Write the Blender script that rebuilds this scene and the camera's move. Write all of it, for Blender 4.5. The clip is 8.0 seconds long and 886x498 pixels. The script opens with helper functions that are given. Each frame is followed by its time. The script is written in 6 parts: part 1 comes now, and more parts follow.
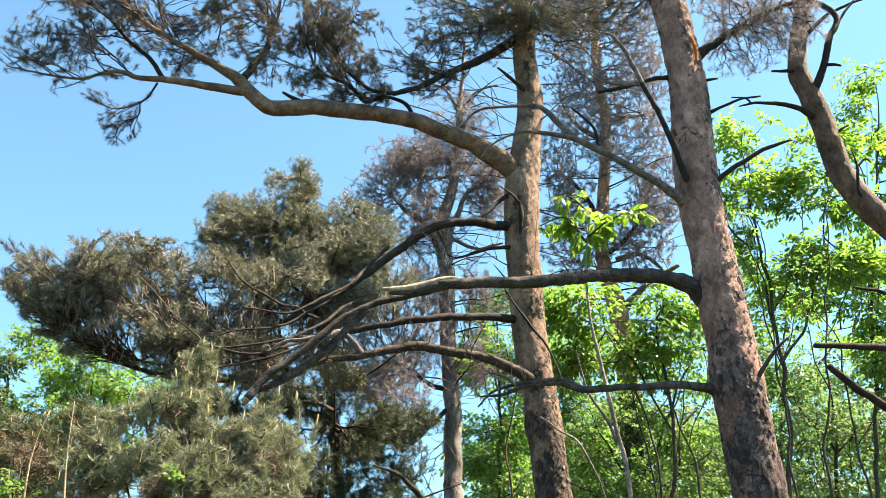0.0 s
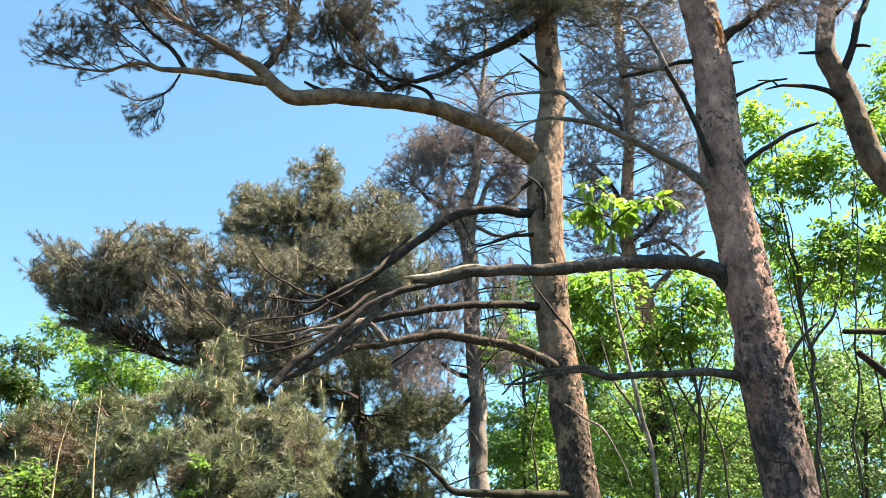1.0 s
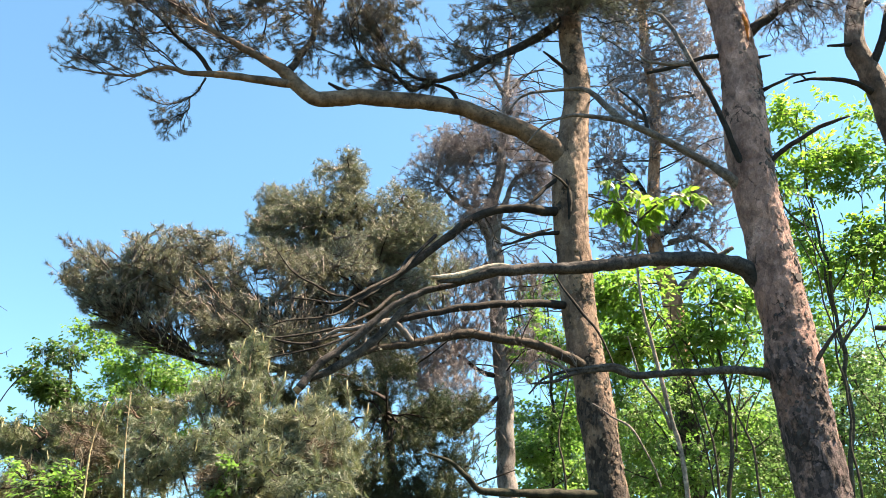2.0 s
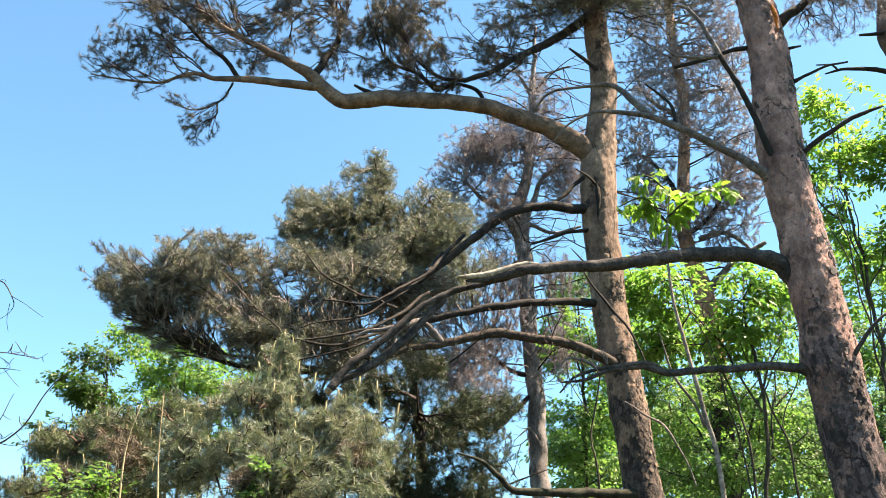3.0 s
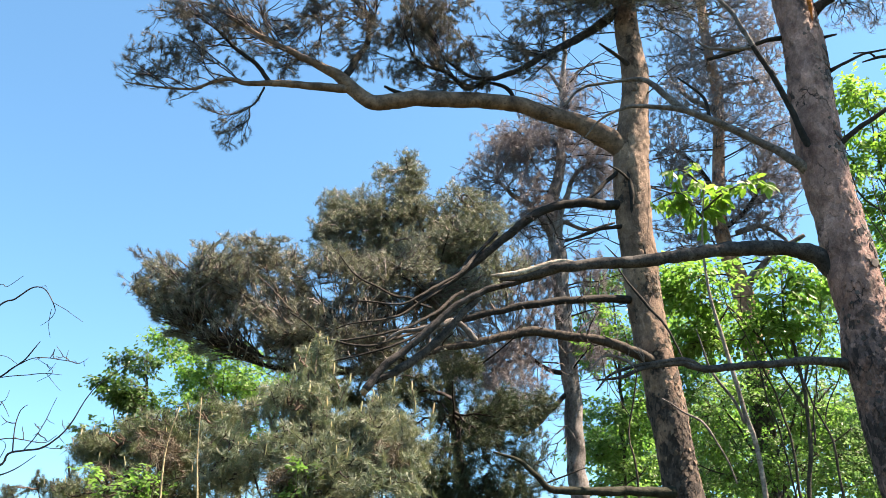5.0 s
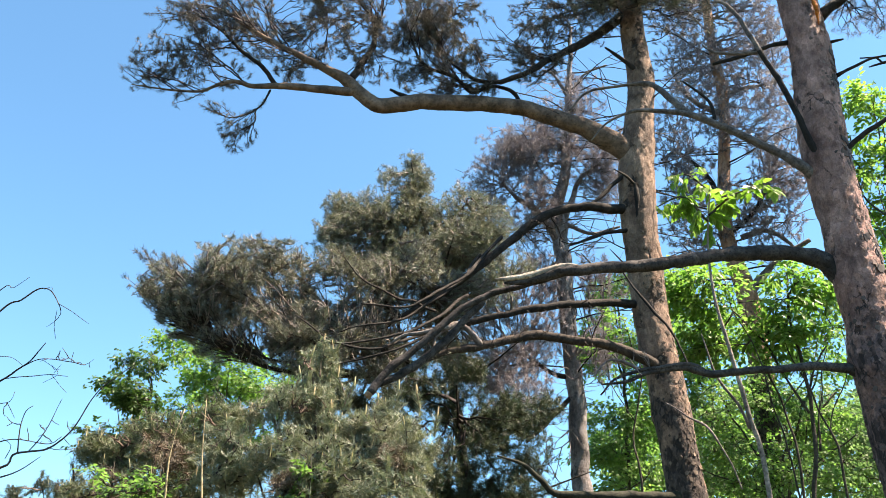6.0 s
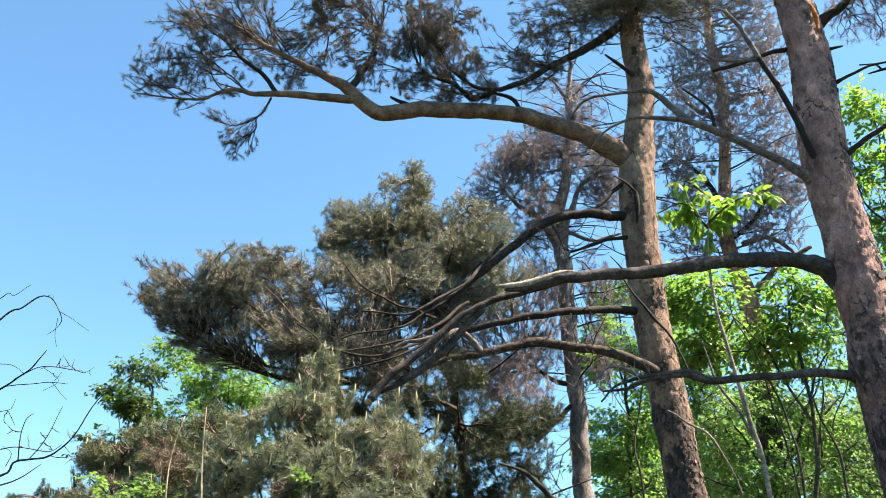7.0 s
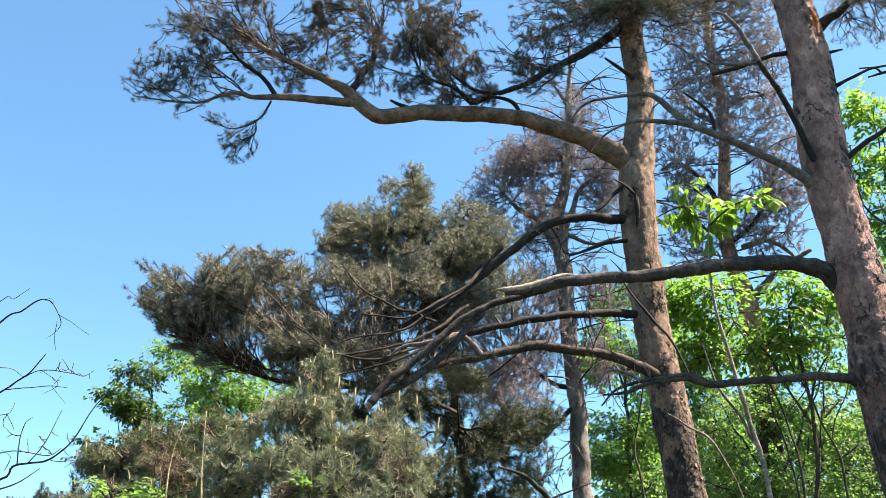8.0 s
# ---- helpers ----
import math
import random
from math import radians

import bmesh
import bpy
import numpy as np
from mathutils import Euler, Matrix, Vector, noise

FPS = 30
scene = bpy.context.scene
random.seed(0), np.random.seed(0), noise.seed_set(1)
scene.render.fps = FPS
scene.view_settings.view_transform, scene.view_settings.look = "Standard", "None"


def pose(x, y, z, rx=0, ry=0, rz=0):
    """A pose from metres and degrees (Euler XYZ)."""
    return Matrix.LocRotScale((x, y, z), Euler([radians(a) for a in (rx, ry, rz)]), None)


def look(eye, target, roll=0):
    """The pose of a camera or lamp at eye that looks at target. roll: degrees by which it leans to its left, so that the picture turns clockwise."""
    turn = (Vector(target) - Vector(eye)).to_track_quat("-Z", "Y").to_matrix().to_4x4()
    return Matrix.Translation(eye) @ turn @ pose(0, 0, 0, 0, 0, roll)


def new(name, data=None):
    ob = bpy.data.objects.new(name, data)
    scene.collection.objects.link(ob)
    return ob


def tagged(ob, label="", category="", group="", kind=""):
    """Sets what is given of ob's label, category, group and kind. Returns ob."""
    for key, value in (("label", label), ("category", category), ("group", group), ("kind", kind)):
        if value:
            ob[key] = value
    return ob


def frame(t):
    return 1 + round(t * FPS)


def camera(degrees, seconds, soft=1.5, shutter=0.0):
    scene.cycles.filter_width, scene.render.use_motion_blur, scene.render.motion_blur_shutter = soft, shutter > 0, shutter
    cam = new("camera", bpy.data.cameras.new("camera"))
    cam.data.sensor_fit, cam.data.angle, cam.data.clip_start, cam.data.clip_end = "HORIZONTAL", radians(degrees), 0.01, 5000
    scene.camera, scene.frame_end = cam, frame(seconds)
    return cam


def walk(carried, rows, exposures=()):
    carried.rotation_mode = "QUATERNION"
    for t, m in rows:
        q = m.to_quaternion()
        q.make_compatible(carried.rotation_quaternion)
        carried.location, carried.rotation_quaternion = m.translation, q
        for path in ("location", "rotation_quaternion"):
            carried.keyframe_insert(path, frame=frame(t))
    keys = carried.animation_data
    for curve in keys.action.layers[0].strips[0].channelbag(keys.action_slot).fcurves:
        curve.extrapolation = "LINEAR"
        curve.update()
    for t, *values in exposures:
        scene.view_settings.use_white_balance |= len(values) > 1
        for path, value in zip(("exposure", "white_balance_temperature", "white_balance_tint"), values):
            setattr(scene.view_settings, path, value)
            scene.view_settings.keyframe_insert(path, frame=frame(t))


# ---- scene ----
cam = camera(55.5, 8.0, soft=0.65)
# a hand-held camera that swings to the left as the holder turns
# seconds, place, turn
ROWS = [
    (0.0, -0.000, -0.000, 1.600, 118.00, 0.00, -0.00),
    (0.5, 0.007, 0.005, 1.604, 117.42, -0.24, 0.81),
    (1.0, 0.008, 0.017, 1.609, 117.18, -0.30, 1.67),
    (1.5, 0.014, 0.015, 1.613, 117.11, -0.45, 2.57),
    (3.0, 0.026, 0.036, 1.613, 117.12, -0.62, 5.74),
    (3.5, 0.035, 0.036, 1.617, 117.05, -0.53, 6.94),
    (4.0, 0.040, 0.045, 1.614, 117.06, -0.48, 7.75),
    (4.5, 0.038, 0.044, 1.615, 117.04, -0.48, 8.16),
    (6.0, 0.030, 0.039, 1.619, 117.24, -1.08, 8.42),
    (6.5, 0.035, 0.040, 1.620, 117.48, -1.07, 8.50),
    (7.0, 0.043, 0.034, 1.616, 117.72, -1.05, 8.56),
    (7.5, 0.042, 0.041, 1.616, 117.88, -1.07, 8.56),
    (8.0, 0.034, 0.039, 1.622, 117.93, -1.03, 8.51),
]
# seconds, stops, kelvin, tint
EXPOSURES = [(0.0, 2.59, 7950, 10), (3.0, 2.54, 7680, 12), (4.5, 2.42, 7400, 13), (8.0, 2.34, 7180, 14)]
walk(cam, [(t, pose(x, y, z, rx, ry, rz)) for t, x, y, z, rx, ry, rz in ROWS], EXPOSURES)

# ---- light: a clear spring day, the sun high on the right ----
SUN = Vector((0.50, 0.04, 0.87)).normalized()
world = bpy.data.worlds.new("sky")
scene.world = world
world.use_nodes = True
wn = world.node_tree.nodes
sky = wn.new("ShaderNodeTexSky")
sky.sky_type, sky.sun_disc = "NISHITA", False
sky.sun_elevation = math.asin(SUN.z)
sky.sun_rotation = math.atan2(SUN.x, SUN.y)
sky.air_density, sky.dust_density, sky.ozone_density = 1.0, 0.3, 3.0
wn["Background"].inputs["Strength"].default_value = 0.0615
tint = wn.new("ShaderNodeMix")
tint.data_type, tint.blend_type = "RGBA", "MULTIPLY"
tint.inputs[0].default_value, tint.inputs[7].default_value = 1.0, (0.685, 1.03, 1.085, 1)
world.node_tree.links.new(sky.outputs[0], tint.inputs[6])
world.node_tree.links.new(tint.outputs[2], wn["Background"].inputs["Color"])
lamp = bpy.data.lights.new("sun", "SUN")
lamp.energy, lamp.angle, lamp.color = 5.0, radians(0.5), (1.0, 0.89, 0.75)
sun = new("sun", lamp)
sun.matrix_world = look(SUN * 50, (0, 0, 0))


# ---- materials ----
class Nodes:
    """A small writer of node trees."""

    def __init__(self, name):
        self.mat = bpy.data.materials.new(name)
        self.mat.use_nodes = True
        self.tree = self.mat.node_tree
        self.tree.nodes.clear()
        self.out = self.tree.nodes.new("ShaderNodeOutputMaterial")

    def add(self, kind, **values):
        n = self.tree.nodes.new(kind)
        for key, value in values.items():
            if isinstance(value, bpy.types.NodeSocket):
                self.tree.links.new(value, n.inputs[key.replace("_", " ")])
            else:
                n.inputs[key.replace("_", " ")].default_value = value
        return n

    def coords(self, scale=(1, 1, 1)):
        c = self.tree.nodes.new("ShaderNodeTexCoord")
        m = self.add("ShaderNodeMapping", Scale=scale)
        self.tree.links.new(c.outputs["Object"], m.inputs["Vector"])
        return m.outputs[0]

    def noise(self, vector, scale, detail=4.0, rough=0.55):
        return self.add("ShaderNodeTexNoise", Vector=vector, Scale=scale, Detail=detail, Roughness=rough).outputs["Fac"]

    def ramp(self, fac, *stops):
        r = self.add("ShaderNodeValToRGB", Fac=fac)
        e = r.color_ramp.elements
        while len(e) < len(stops):
            e.new(0.5)
        for k, (pos, col) in enumerate(stops):
            e[k].position, e[k].color = pos, (*col, 1) if len(col) == 3 else col
        return r.outputs["Color"]

    def mix(self, fac, a, b, blend="MIX"):
        m = self.tree.nodes.new("ShaderNodeMix")
        m.data_type, m.blend_type = "RGBA", blend
        for key, value in ((0, fac), (6, a), (7, b)):
            if isinstance(value, bpy.types.NodeSocket):
                self.tree.links.new(value, m.inputs[key])
            else:
                m.inputs[key].default_value = value if key == 0 else (*value, 1)
        return m.outputs[2]

    def trim(self, colour, share):
        return self.mix(1.0, colour, (share, share, share), "MULTIPLY")

    def done(self, surface):
        self.tree.links.new(surface, self.out.inputs["Surface"])
        return self.mat


def bark_material(name, light, mid, crack, low, low_z, size=1.0, depth=0.8):
    """Flaky pine bark: thin scales of uneven tone with lifted rims, ragged dark patches, and thick dark plates below the height low_z."""
    n = Nodes(name)
    tall, flat = n.coords((1, 1, 0.5)), n.coords((1, 1, 0.8))
    warp = n.add("ShaderNodeTexNoise", Vector=flat, Scale=16.0 * size, Detail=5.0, Roughness=0.65)
    bent = n.mix(0.07, tall, warp.outputs["Color"])
    scales = n.add("ShaderNodeTexVoronoi", Vector=bent, Scale=17.0 * size)
    rims = n.tree.nodes.new("ShaderNodeTexVoronoi")
    rims.feature = "DISTANCE_TO_EDGE"
    n.tree.links.new(bent, rims.inputs["Vector"])
    rims.inputs["Scale"].default_value = 17.0 * size
    small = n.add("ShaderNodeTexVoronoi", Vector=bent, Scale=48.0 * size)
    broad = n.noise(tall, 2.6, 5.0, 0.6)
    grit = n.noise(flat, 90.0 * size, 4.0, 0.65)
    base = n.mix(n.ramp(broad, (0.38, (0, 0, 0)), (0.62, (1, 1, 1))), light, mid)
    base = n.mix(0.75, base, n.ramp(scales.outputs["Color"], (0.05, (0.62, 0.58, 0.58)), (0.5, (1, 1, 1)), (0.95, (1.38, 1.34, 1.3))), "MULTIPLY")
    base = n.mix(0.6, base, n.ramp(small.outputs["Color"], (0.05, (0.6, 0.57, 0.56)), (0.95, (1.36, 1.34, 1.32))), "MULTIPLY")
    drift = n.noise(flat, 5.5 * size, 7.0, 0.66)
    base = n.mix(0.9, base, n.ramp(drift, (0.34, (0.5, 0.46, 0.46)), (0.5, (1, 1, 1)), (0.66, (1.42, 1.38, 1.36))), "MULTIPLY")
    base = n.mix(0.7, base, n.ramp(grit, (0.3, (0.66, 0.64, 0.63)), (0.7, (1.32, 1.3, 1.28))), "MULTIPLY")
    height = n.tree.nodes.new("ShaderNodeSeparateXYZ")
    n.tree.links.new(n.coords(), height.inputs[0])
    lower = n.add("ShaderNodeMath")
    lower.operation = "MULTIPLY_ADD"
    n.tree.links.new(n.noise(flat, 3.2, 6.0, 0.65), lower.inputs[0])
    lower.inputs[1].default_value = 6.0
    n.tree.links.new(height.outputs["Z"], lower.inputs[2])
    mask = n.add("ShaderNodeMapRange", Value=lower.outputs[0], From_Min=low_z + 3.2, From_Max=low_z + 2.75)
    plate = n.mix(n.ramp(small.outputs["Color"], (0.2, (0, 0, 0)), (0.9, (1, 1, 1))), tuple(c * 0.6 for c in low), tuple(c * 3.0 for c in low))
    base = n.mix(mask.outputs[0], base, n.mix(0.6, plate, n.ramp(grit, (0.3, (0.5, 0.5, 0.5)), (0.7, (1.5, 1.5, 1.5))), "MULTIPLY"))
    # where scales have come away, and along some of their rims, the bark is dark
    gone = n.ramp(n.noise(flat, 7.5 * size, 7.0, 0.68), (0.53, (0, 0, 0)), (0.57, (1, 1, 1)))
    where = n.ramp(n.noise(tall, 3.6, 4.0, 0.6), (0.46, (0, 0, 0)), (0.60, (1, 1, 1)))
    line = n.mix(1.0, n.ramp(rims.outputs["Distance"], (0.015, (1, 1, 1)), (0.06, (0, 0, 0))), n.ramp(n.noise(tall, 6.0, 3.0), (0.60, (0, 0, 0)), (0.66, (1, 1, 1))), "MULTIPLY")
    cut = n.mix(1.0, n.mix(1.0, gone, where, "MULTIPLY"), line, "LIGHTEN")
    base = n.trim(n.mix(n.trim(cut, 0.9), base, crack), 0.92)
    tiers = n.mix(0.35, scales.outputs["Color"], small.outputs["Color"])
    hgt = n.mix(0.3, n.mix(cut, n.mix(0.4, tiers, drift), (0, 0, 0)), grit)
    bump = n.add("ShaderNodeBump", Strength=min(1.0, depth * 1.25), Distance=0.05, Height=hgt)
    return n.done(n.add("ShaderNodeBsdfPrincipled", Base_Color=base, Roughness=0.85, Normal=bump.outputs[0], **{"Specular IOR Level": 0.3}).outputs[0])


def wood_material(name, a, b, dark, stretch=(1, 1, 1), fine_scale=50.0):
    """Weathered branch bark or bare wood."""
    n = Nodes(name)
    broad = n.noise(n.coords(stretch), 4.0)
    fine = n.noise(n.coords(stretch), fine_scale, 5.0, 0.7)
    base = n.mix(n.ramp(broad, (0.35, (0, 0, 0)), (0.65, (1, 1, 1))), a, b)
    base = n.mix(n.ramp(fine, (0.30, (1, 1, 1)), (0.52, (0, 0, 0))), base, dark)
    base = n.trim(base, 0.8)
    lumpy = n.noise(n.coords(stretch), fine_scale * 0.3, 4.0, 0.6)
    base = n.mix(0.8, base, n.ramp(lumpy, (0.32, (0.35, 0.34, 0.33)), (0.68, (1.5, 1.46, 1.42))), "MULTIPLY")
    bump = n.add("ShaderNodeBump", Strength=1.0, Distance=0.02, Height=n.mix(0.5, fine, lumpy))
    return n.done(n.add("ShaderNodeBsdfPrincipled", Base_Color=base, Roughness=0.88, Normal=bump.outputs[0], **{"Specular IOR Level": 0.2}).outputs[0])


def leaf_material(name, a, b, c, glow, share, clump=3.0, gloss=0.5, least=0.42):
    """Needles or leaves: patches of two greens, single ones of a third, light shining through."""
    n = Nodes(name)
    one = n.add("ShaderNodeMath")
    one.operation = "WRAP"
    both_random = n.add("ShaderNodeMath")
    n.tree.links.new(n.tree.nodes.new("ShaderNodeNewGeometry").outputs["Random Per Island"], both_random.inputs[0])
    n.tree.links.new(n.tree.nodes.new("ShaderNodeObjectInfo").outputs["Random"], both_random.inputs[1])
    n.tree.links.new(both_random.outputs[0], one.inputs[0])
    one.inputs[1].default_value, one.inputs[2].default_value = 1.0, 0.0
    one = one.outputs[0]
    broad = n.noise(n.coords(), clump, 3.0)
    base = n.mix(n.ramp(broad, (0.40, (0, 0, 0)), (0.60, (1, 1, 1))), a, b)
    base = n.mix(n.ramp(one, (0.62, (0, 0, 0)), (0.95, (1, 1, 1))), base, c)
    base = n.mix(0.8, base, n.ramp(n.noise(n.coords(), clump * 6, 2.0), (0.3, (least, least, least)), (0.7, (1.2, 1.2, 1.2))), "MULTIPLY")
    base = n.trim(base, 0.88)
    front = n.add("ShaderNodeBsdfPrincipled", Base_Color=base, Roughness=gloss, **{"Specular IOR Level": 0.35})
    back = n.add("ShaderNodeBsdfTranslucent", Color=n.mix(1.0, base, glow, "MULTIPLY"))
    return n.done(both(n, front, back, share))


def both(n, front, back, share):
    m = n.tree.nodes.new("ShaderNodeMixShader")
    m.inputs[0].default_value = share
    n.tree.links.new(front.outputs[0], m.inputs[1])
    n.tree.links.new(back.outputs[0], m.inputs[2])
    return m.outputs[0]


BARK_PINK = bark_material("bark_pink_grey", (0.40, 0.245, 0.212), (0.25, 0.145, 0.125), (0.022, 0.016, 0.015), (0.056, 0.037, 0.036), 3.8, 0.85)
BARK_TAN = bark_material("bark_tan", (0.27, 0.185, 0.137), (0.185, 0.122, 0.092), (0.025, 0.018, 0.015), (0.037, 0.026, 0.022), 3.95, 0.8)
BARK_GREY = bark_material("bark_grey", (0.26, 0.24, 0.24), (0.15, 0.135, 0.135), (0.05, 0.045, 0.045), (0.10, 0.085, 0.08), 0.0, 1.0)
BARK_ORANGE = bark_material("bark_orange", (0.46, 0.27, 0.18), (0.32, 0.19, 0.13), (0.05, 0.035, 0.03), (0.035, 0.026, 0.022), 6.6, 0.9)
BARK_LIMB = bark_material("bark_limb", (0.165, 0.114, 0.09), (0.085, 0.058, 0.047), (0.035, 0.025, 0.02), (0.1, 0.07, 0.05), -9.0, 1.2, 0.6)
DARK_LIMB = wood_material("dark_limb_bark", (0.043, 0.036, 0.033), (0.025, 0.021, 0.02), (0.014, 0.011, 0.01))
MOSSY = wood_material("mossy_limb_bark", (0.05, 0.052, 0.034), (0.032, 0.03, 0.022), (0.014, 0.012, 0.01))
LIMB_TAN = wood_material("tan_limb_bark", (0.235, 0.165, 0.125), (0.165, 0.115, 0.09), (0.085, 0.06, 0.05), (1, 1, 1), 28.0)
LIMB_BROWN = wood_material("brown_limb_bark", (0.085, 0.066, 0.055), (0.042, 0.033, 0.029), (0.022, 0.017, 0.015), (1, 1, 1), 35.0)
DEAD_WOOD = wood_material("dead_grey_wood", (0.10, 0.088, 0.085), (0.042, 0.037, 0.037), (0.012, 0.01, 0.01))
PALE_WOOD = wood_material("barkless_pale_wood", (0.50, 0.44, 0.37), (0.33, 0.28, 0.235), (0.10, 0.08, 0.065))
CUT_WOOD = wood_material("sawn_orange_wood", (0.42, 0.28, 0.17), (0.34, 0.22, 0.13), (0.18, 0.11, 0.07))
def flake_material(name, a, b, c):
    n = Nodes(name)
    one = n.tree.nodes.new("ShaderNodeObjectInfo").outputs["Random"]
    base = n.ramp(one, (0.0, a), (0.55, b), (1.0, c))
    base = n.mix(0.8, base, n.ramp(n.noise(n.coords(), 2.5, 5.0, 0.7), (0.3, (0.5, 0.48, 0.47)), (0.7, (1.35, 1.33, 1.3))), "MULTIPLY")
    return n.done(n.add("ShaderNodeBsdfPrincipled", Base_Color=base, Roughness=0.85).outputs[0])


FLAKE_PINK = flake_material("pink_bark_flake", (0.07, 0.048, 0.044), (0.16, 0.105, 0.09), (0.27, 0.18, 0.155))
FLAKE_DARK = flake_material("dark_bark_flake", (0.03, 0.023, 0.023), (0.062, 0.045, 0.042), (0.12, 0.085, 0.076))
FLAKE_TAN = flake_material("tan_bark_flake", (0.045, 0.033, 0.027), (0.105, 0.074, 0.055), (0.18, 0.128, 0.094))
AMBER = wood_material("resin_amber", (0.60, 0.17, 0.025), (0.40, 0.10, 0.018), (0.15, 0.06, 0.02))
TWIG = wood_material("twig_bark", (0.06, 0.045, 0.045), (0.036, 0.028, 0.029), (0.02, 0.016, 0.015))
GREY_LIMB = wood_material("grey_dead_limb", (0.20, 0.175, 0.165), (0.12, 0.10, 0.098), (0.05, 0.042, 0.04))
GREY_TWIG = wood_material("grey_twig_bark", (0.25, 0.215, 0.205), (0.155, 0.132, 0.127), (0.07, 0.06, 0.057))
RED_TWIG = wood_material("rusty_dead_twig", (0.17, 0.125, 0.10), (0.115, 0.083, 0.068), (0.05, 0.037, 0.031))
PALE_TWIG = wood_material("pale_dead_twig", (0.36, 0.31, 0.27), (0.26, 0.22, 0.195), (0.12, 0.10, 0.09))
STEM = wood_material("young_stem_bark", (0.09, 0.08, 0.06), (0.055, 0.05, 0.04), (0.025, 0.022, 0.018))
# dark base colour carries the backlit, silhouetted look of the high crowns
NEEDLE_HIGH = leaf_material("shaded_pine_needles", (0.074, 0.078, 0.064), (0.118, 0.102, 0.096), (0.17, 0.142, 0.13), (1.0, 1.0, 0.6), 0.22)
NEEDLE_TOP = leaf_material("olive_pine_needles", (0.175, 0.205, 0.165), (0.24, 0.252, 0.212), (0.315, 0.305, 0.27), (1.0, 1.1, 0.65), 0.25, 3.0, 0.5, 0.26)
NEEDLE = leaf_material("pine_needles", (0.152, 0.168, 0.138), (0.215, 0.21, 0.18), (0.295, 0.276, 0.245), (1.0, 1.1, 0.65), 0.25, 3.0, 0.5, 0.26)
NEEDLE_FRESH = leaf_material("fresh_pine_needles", (0.165, 0.21, 0.142), (0.24, 0.262, 0.188), (0.33, 0.31, 0.24), (1.0, 1.1, 0.65), 0.28, 4.0, 0.5, 0.2)
NEEDLE_MID = leaf_material("mid_green_pine_needles", (0.105, 0.145, 0.078), (0.15, 0.175, 0.10), (0.215, 0.205, 0.14), (1.0, 1.1, 0.6), 0.26, 4.0, 0.5, 0.2)
NEEDLE_BROWN = leaf_material("dead_brown_needles", (0.10, 0.08, 0.056), (0.135, 0.106, 0.076), (0.18, 0.145, 0.105), (1.0, 0.9, 0.6), 0.2, 4.0, 0.6, 0.4)
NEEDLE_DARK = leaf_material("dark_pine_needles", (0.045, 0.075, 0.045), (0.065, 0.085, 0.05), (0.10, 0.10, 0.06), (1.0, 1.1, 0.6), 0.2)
NEEDLE_GREY = leaf_material("grey_pine_needles", (0.24, 0.213, 0.228), (0.285, 0.248, 0.262), (0.335, 0.292, 0.298), (1.0, 1.0, 1.0), 0.25)
LEAF = leaf_material("spring_leaves", (0.15, 0.26, 0.05), (0.21, 0.335, 0.075), (0.29, 0.395, 0.13), (1.15, 1.4, 0.75), 0.58, 1.2, 0.4, 0.5)
LEAF_MID = leaf_material("mid_green_leaves", (0.115, 0.225, 0.062), (0.17, 0.28, 0.085), (0.245, 0.35, 0.14), (1.15, 1.4, 0.8), 0.58, 1.2, 0.4, 0.42)
LEAF_LIGHT = leaf_material("light_green_leaves", (0.12, 0.235, 0.055), (0.175, 0.295, 0.075), (0.25, 0.355, 0.125), (1.15, 1.4, 0.8), 0.57, 1.2, 0.4, 0.42)
LEAF_DARK = leaf_material("dark_green_leaves", (0.05, 0.105, 0.035), (0.075, 0.135, 0.042), (0.12, 0.18, 0.065), (1.2, 1.5, 0.7), 0.4, 1.2, 0.4, 0.4)
LEAF_DEEP = leaf_material("deep_green_leaves", (0.105, 0.178, 0.08), (0.152, 0.232, 0.105), (0.225, 0.295, 0.16), (1.1, 1.35, 0.9), 0.55, 1.2, 0.4, 0.45)
STRAW = wood_material("dry_straw", (0.45, 0.38, 0.24), (0.36, 0.30, 0.18), (0.25, 0.2, 0.12))
SOIL = wood_material("forest_floor", (0.06, 0.05, 0.03), (0.035, 0.05, 0.016), (0.025, 0.02, 0.013), (1, 1, 1), 9.0)


# ---- mesh helpers ----
def mesh_ob(name, verts, faces, mat, parent=None, smooth=True):
    me = bpy.data.meshes.new(name)
    verts, faces = np.asarray(verts, np.float32), np.asarray(faces, np.int32)
    n, k = faces.shape
    me.vertices.add(len(verts))
    me.vertices.foreach_set("co", verts.ravel())
    me.loops.add(n * k)
    me.loops.foreach_set("vertex_index", faces.ravel())
    me.polygons.add(n)
    me.polygons.foreach_set("loop_start", np.arange(0, n * k, k, dtype=np.int32))
    me.polygons.foreach_set("use_smooth", np.full(n, smooth))
    me.update(calc_edges=True)
    me.validate()
    me.materials.append(mat)
    ob = new(name, me)
    if parent:
        ob.parent = parent
    return ob


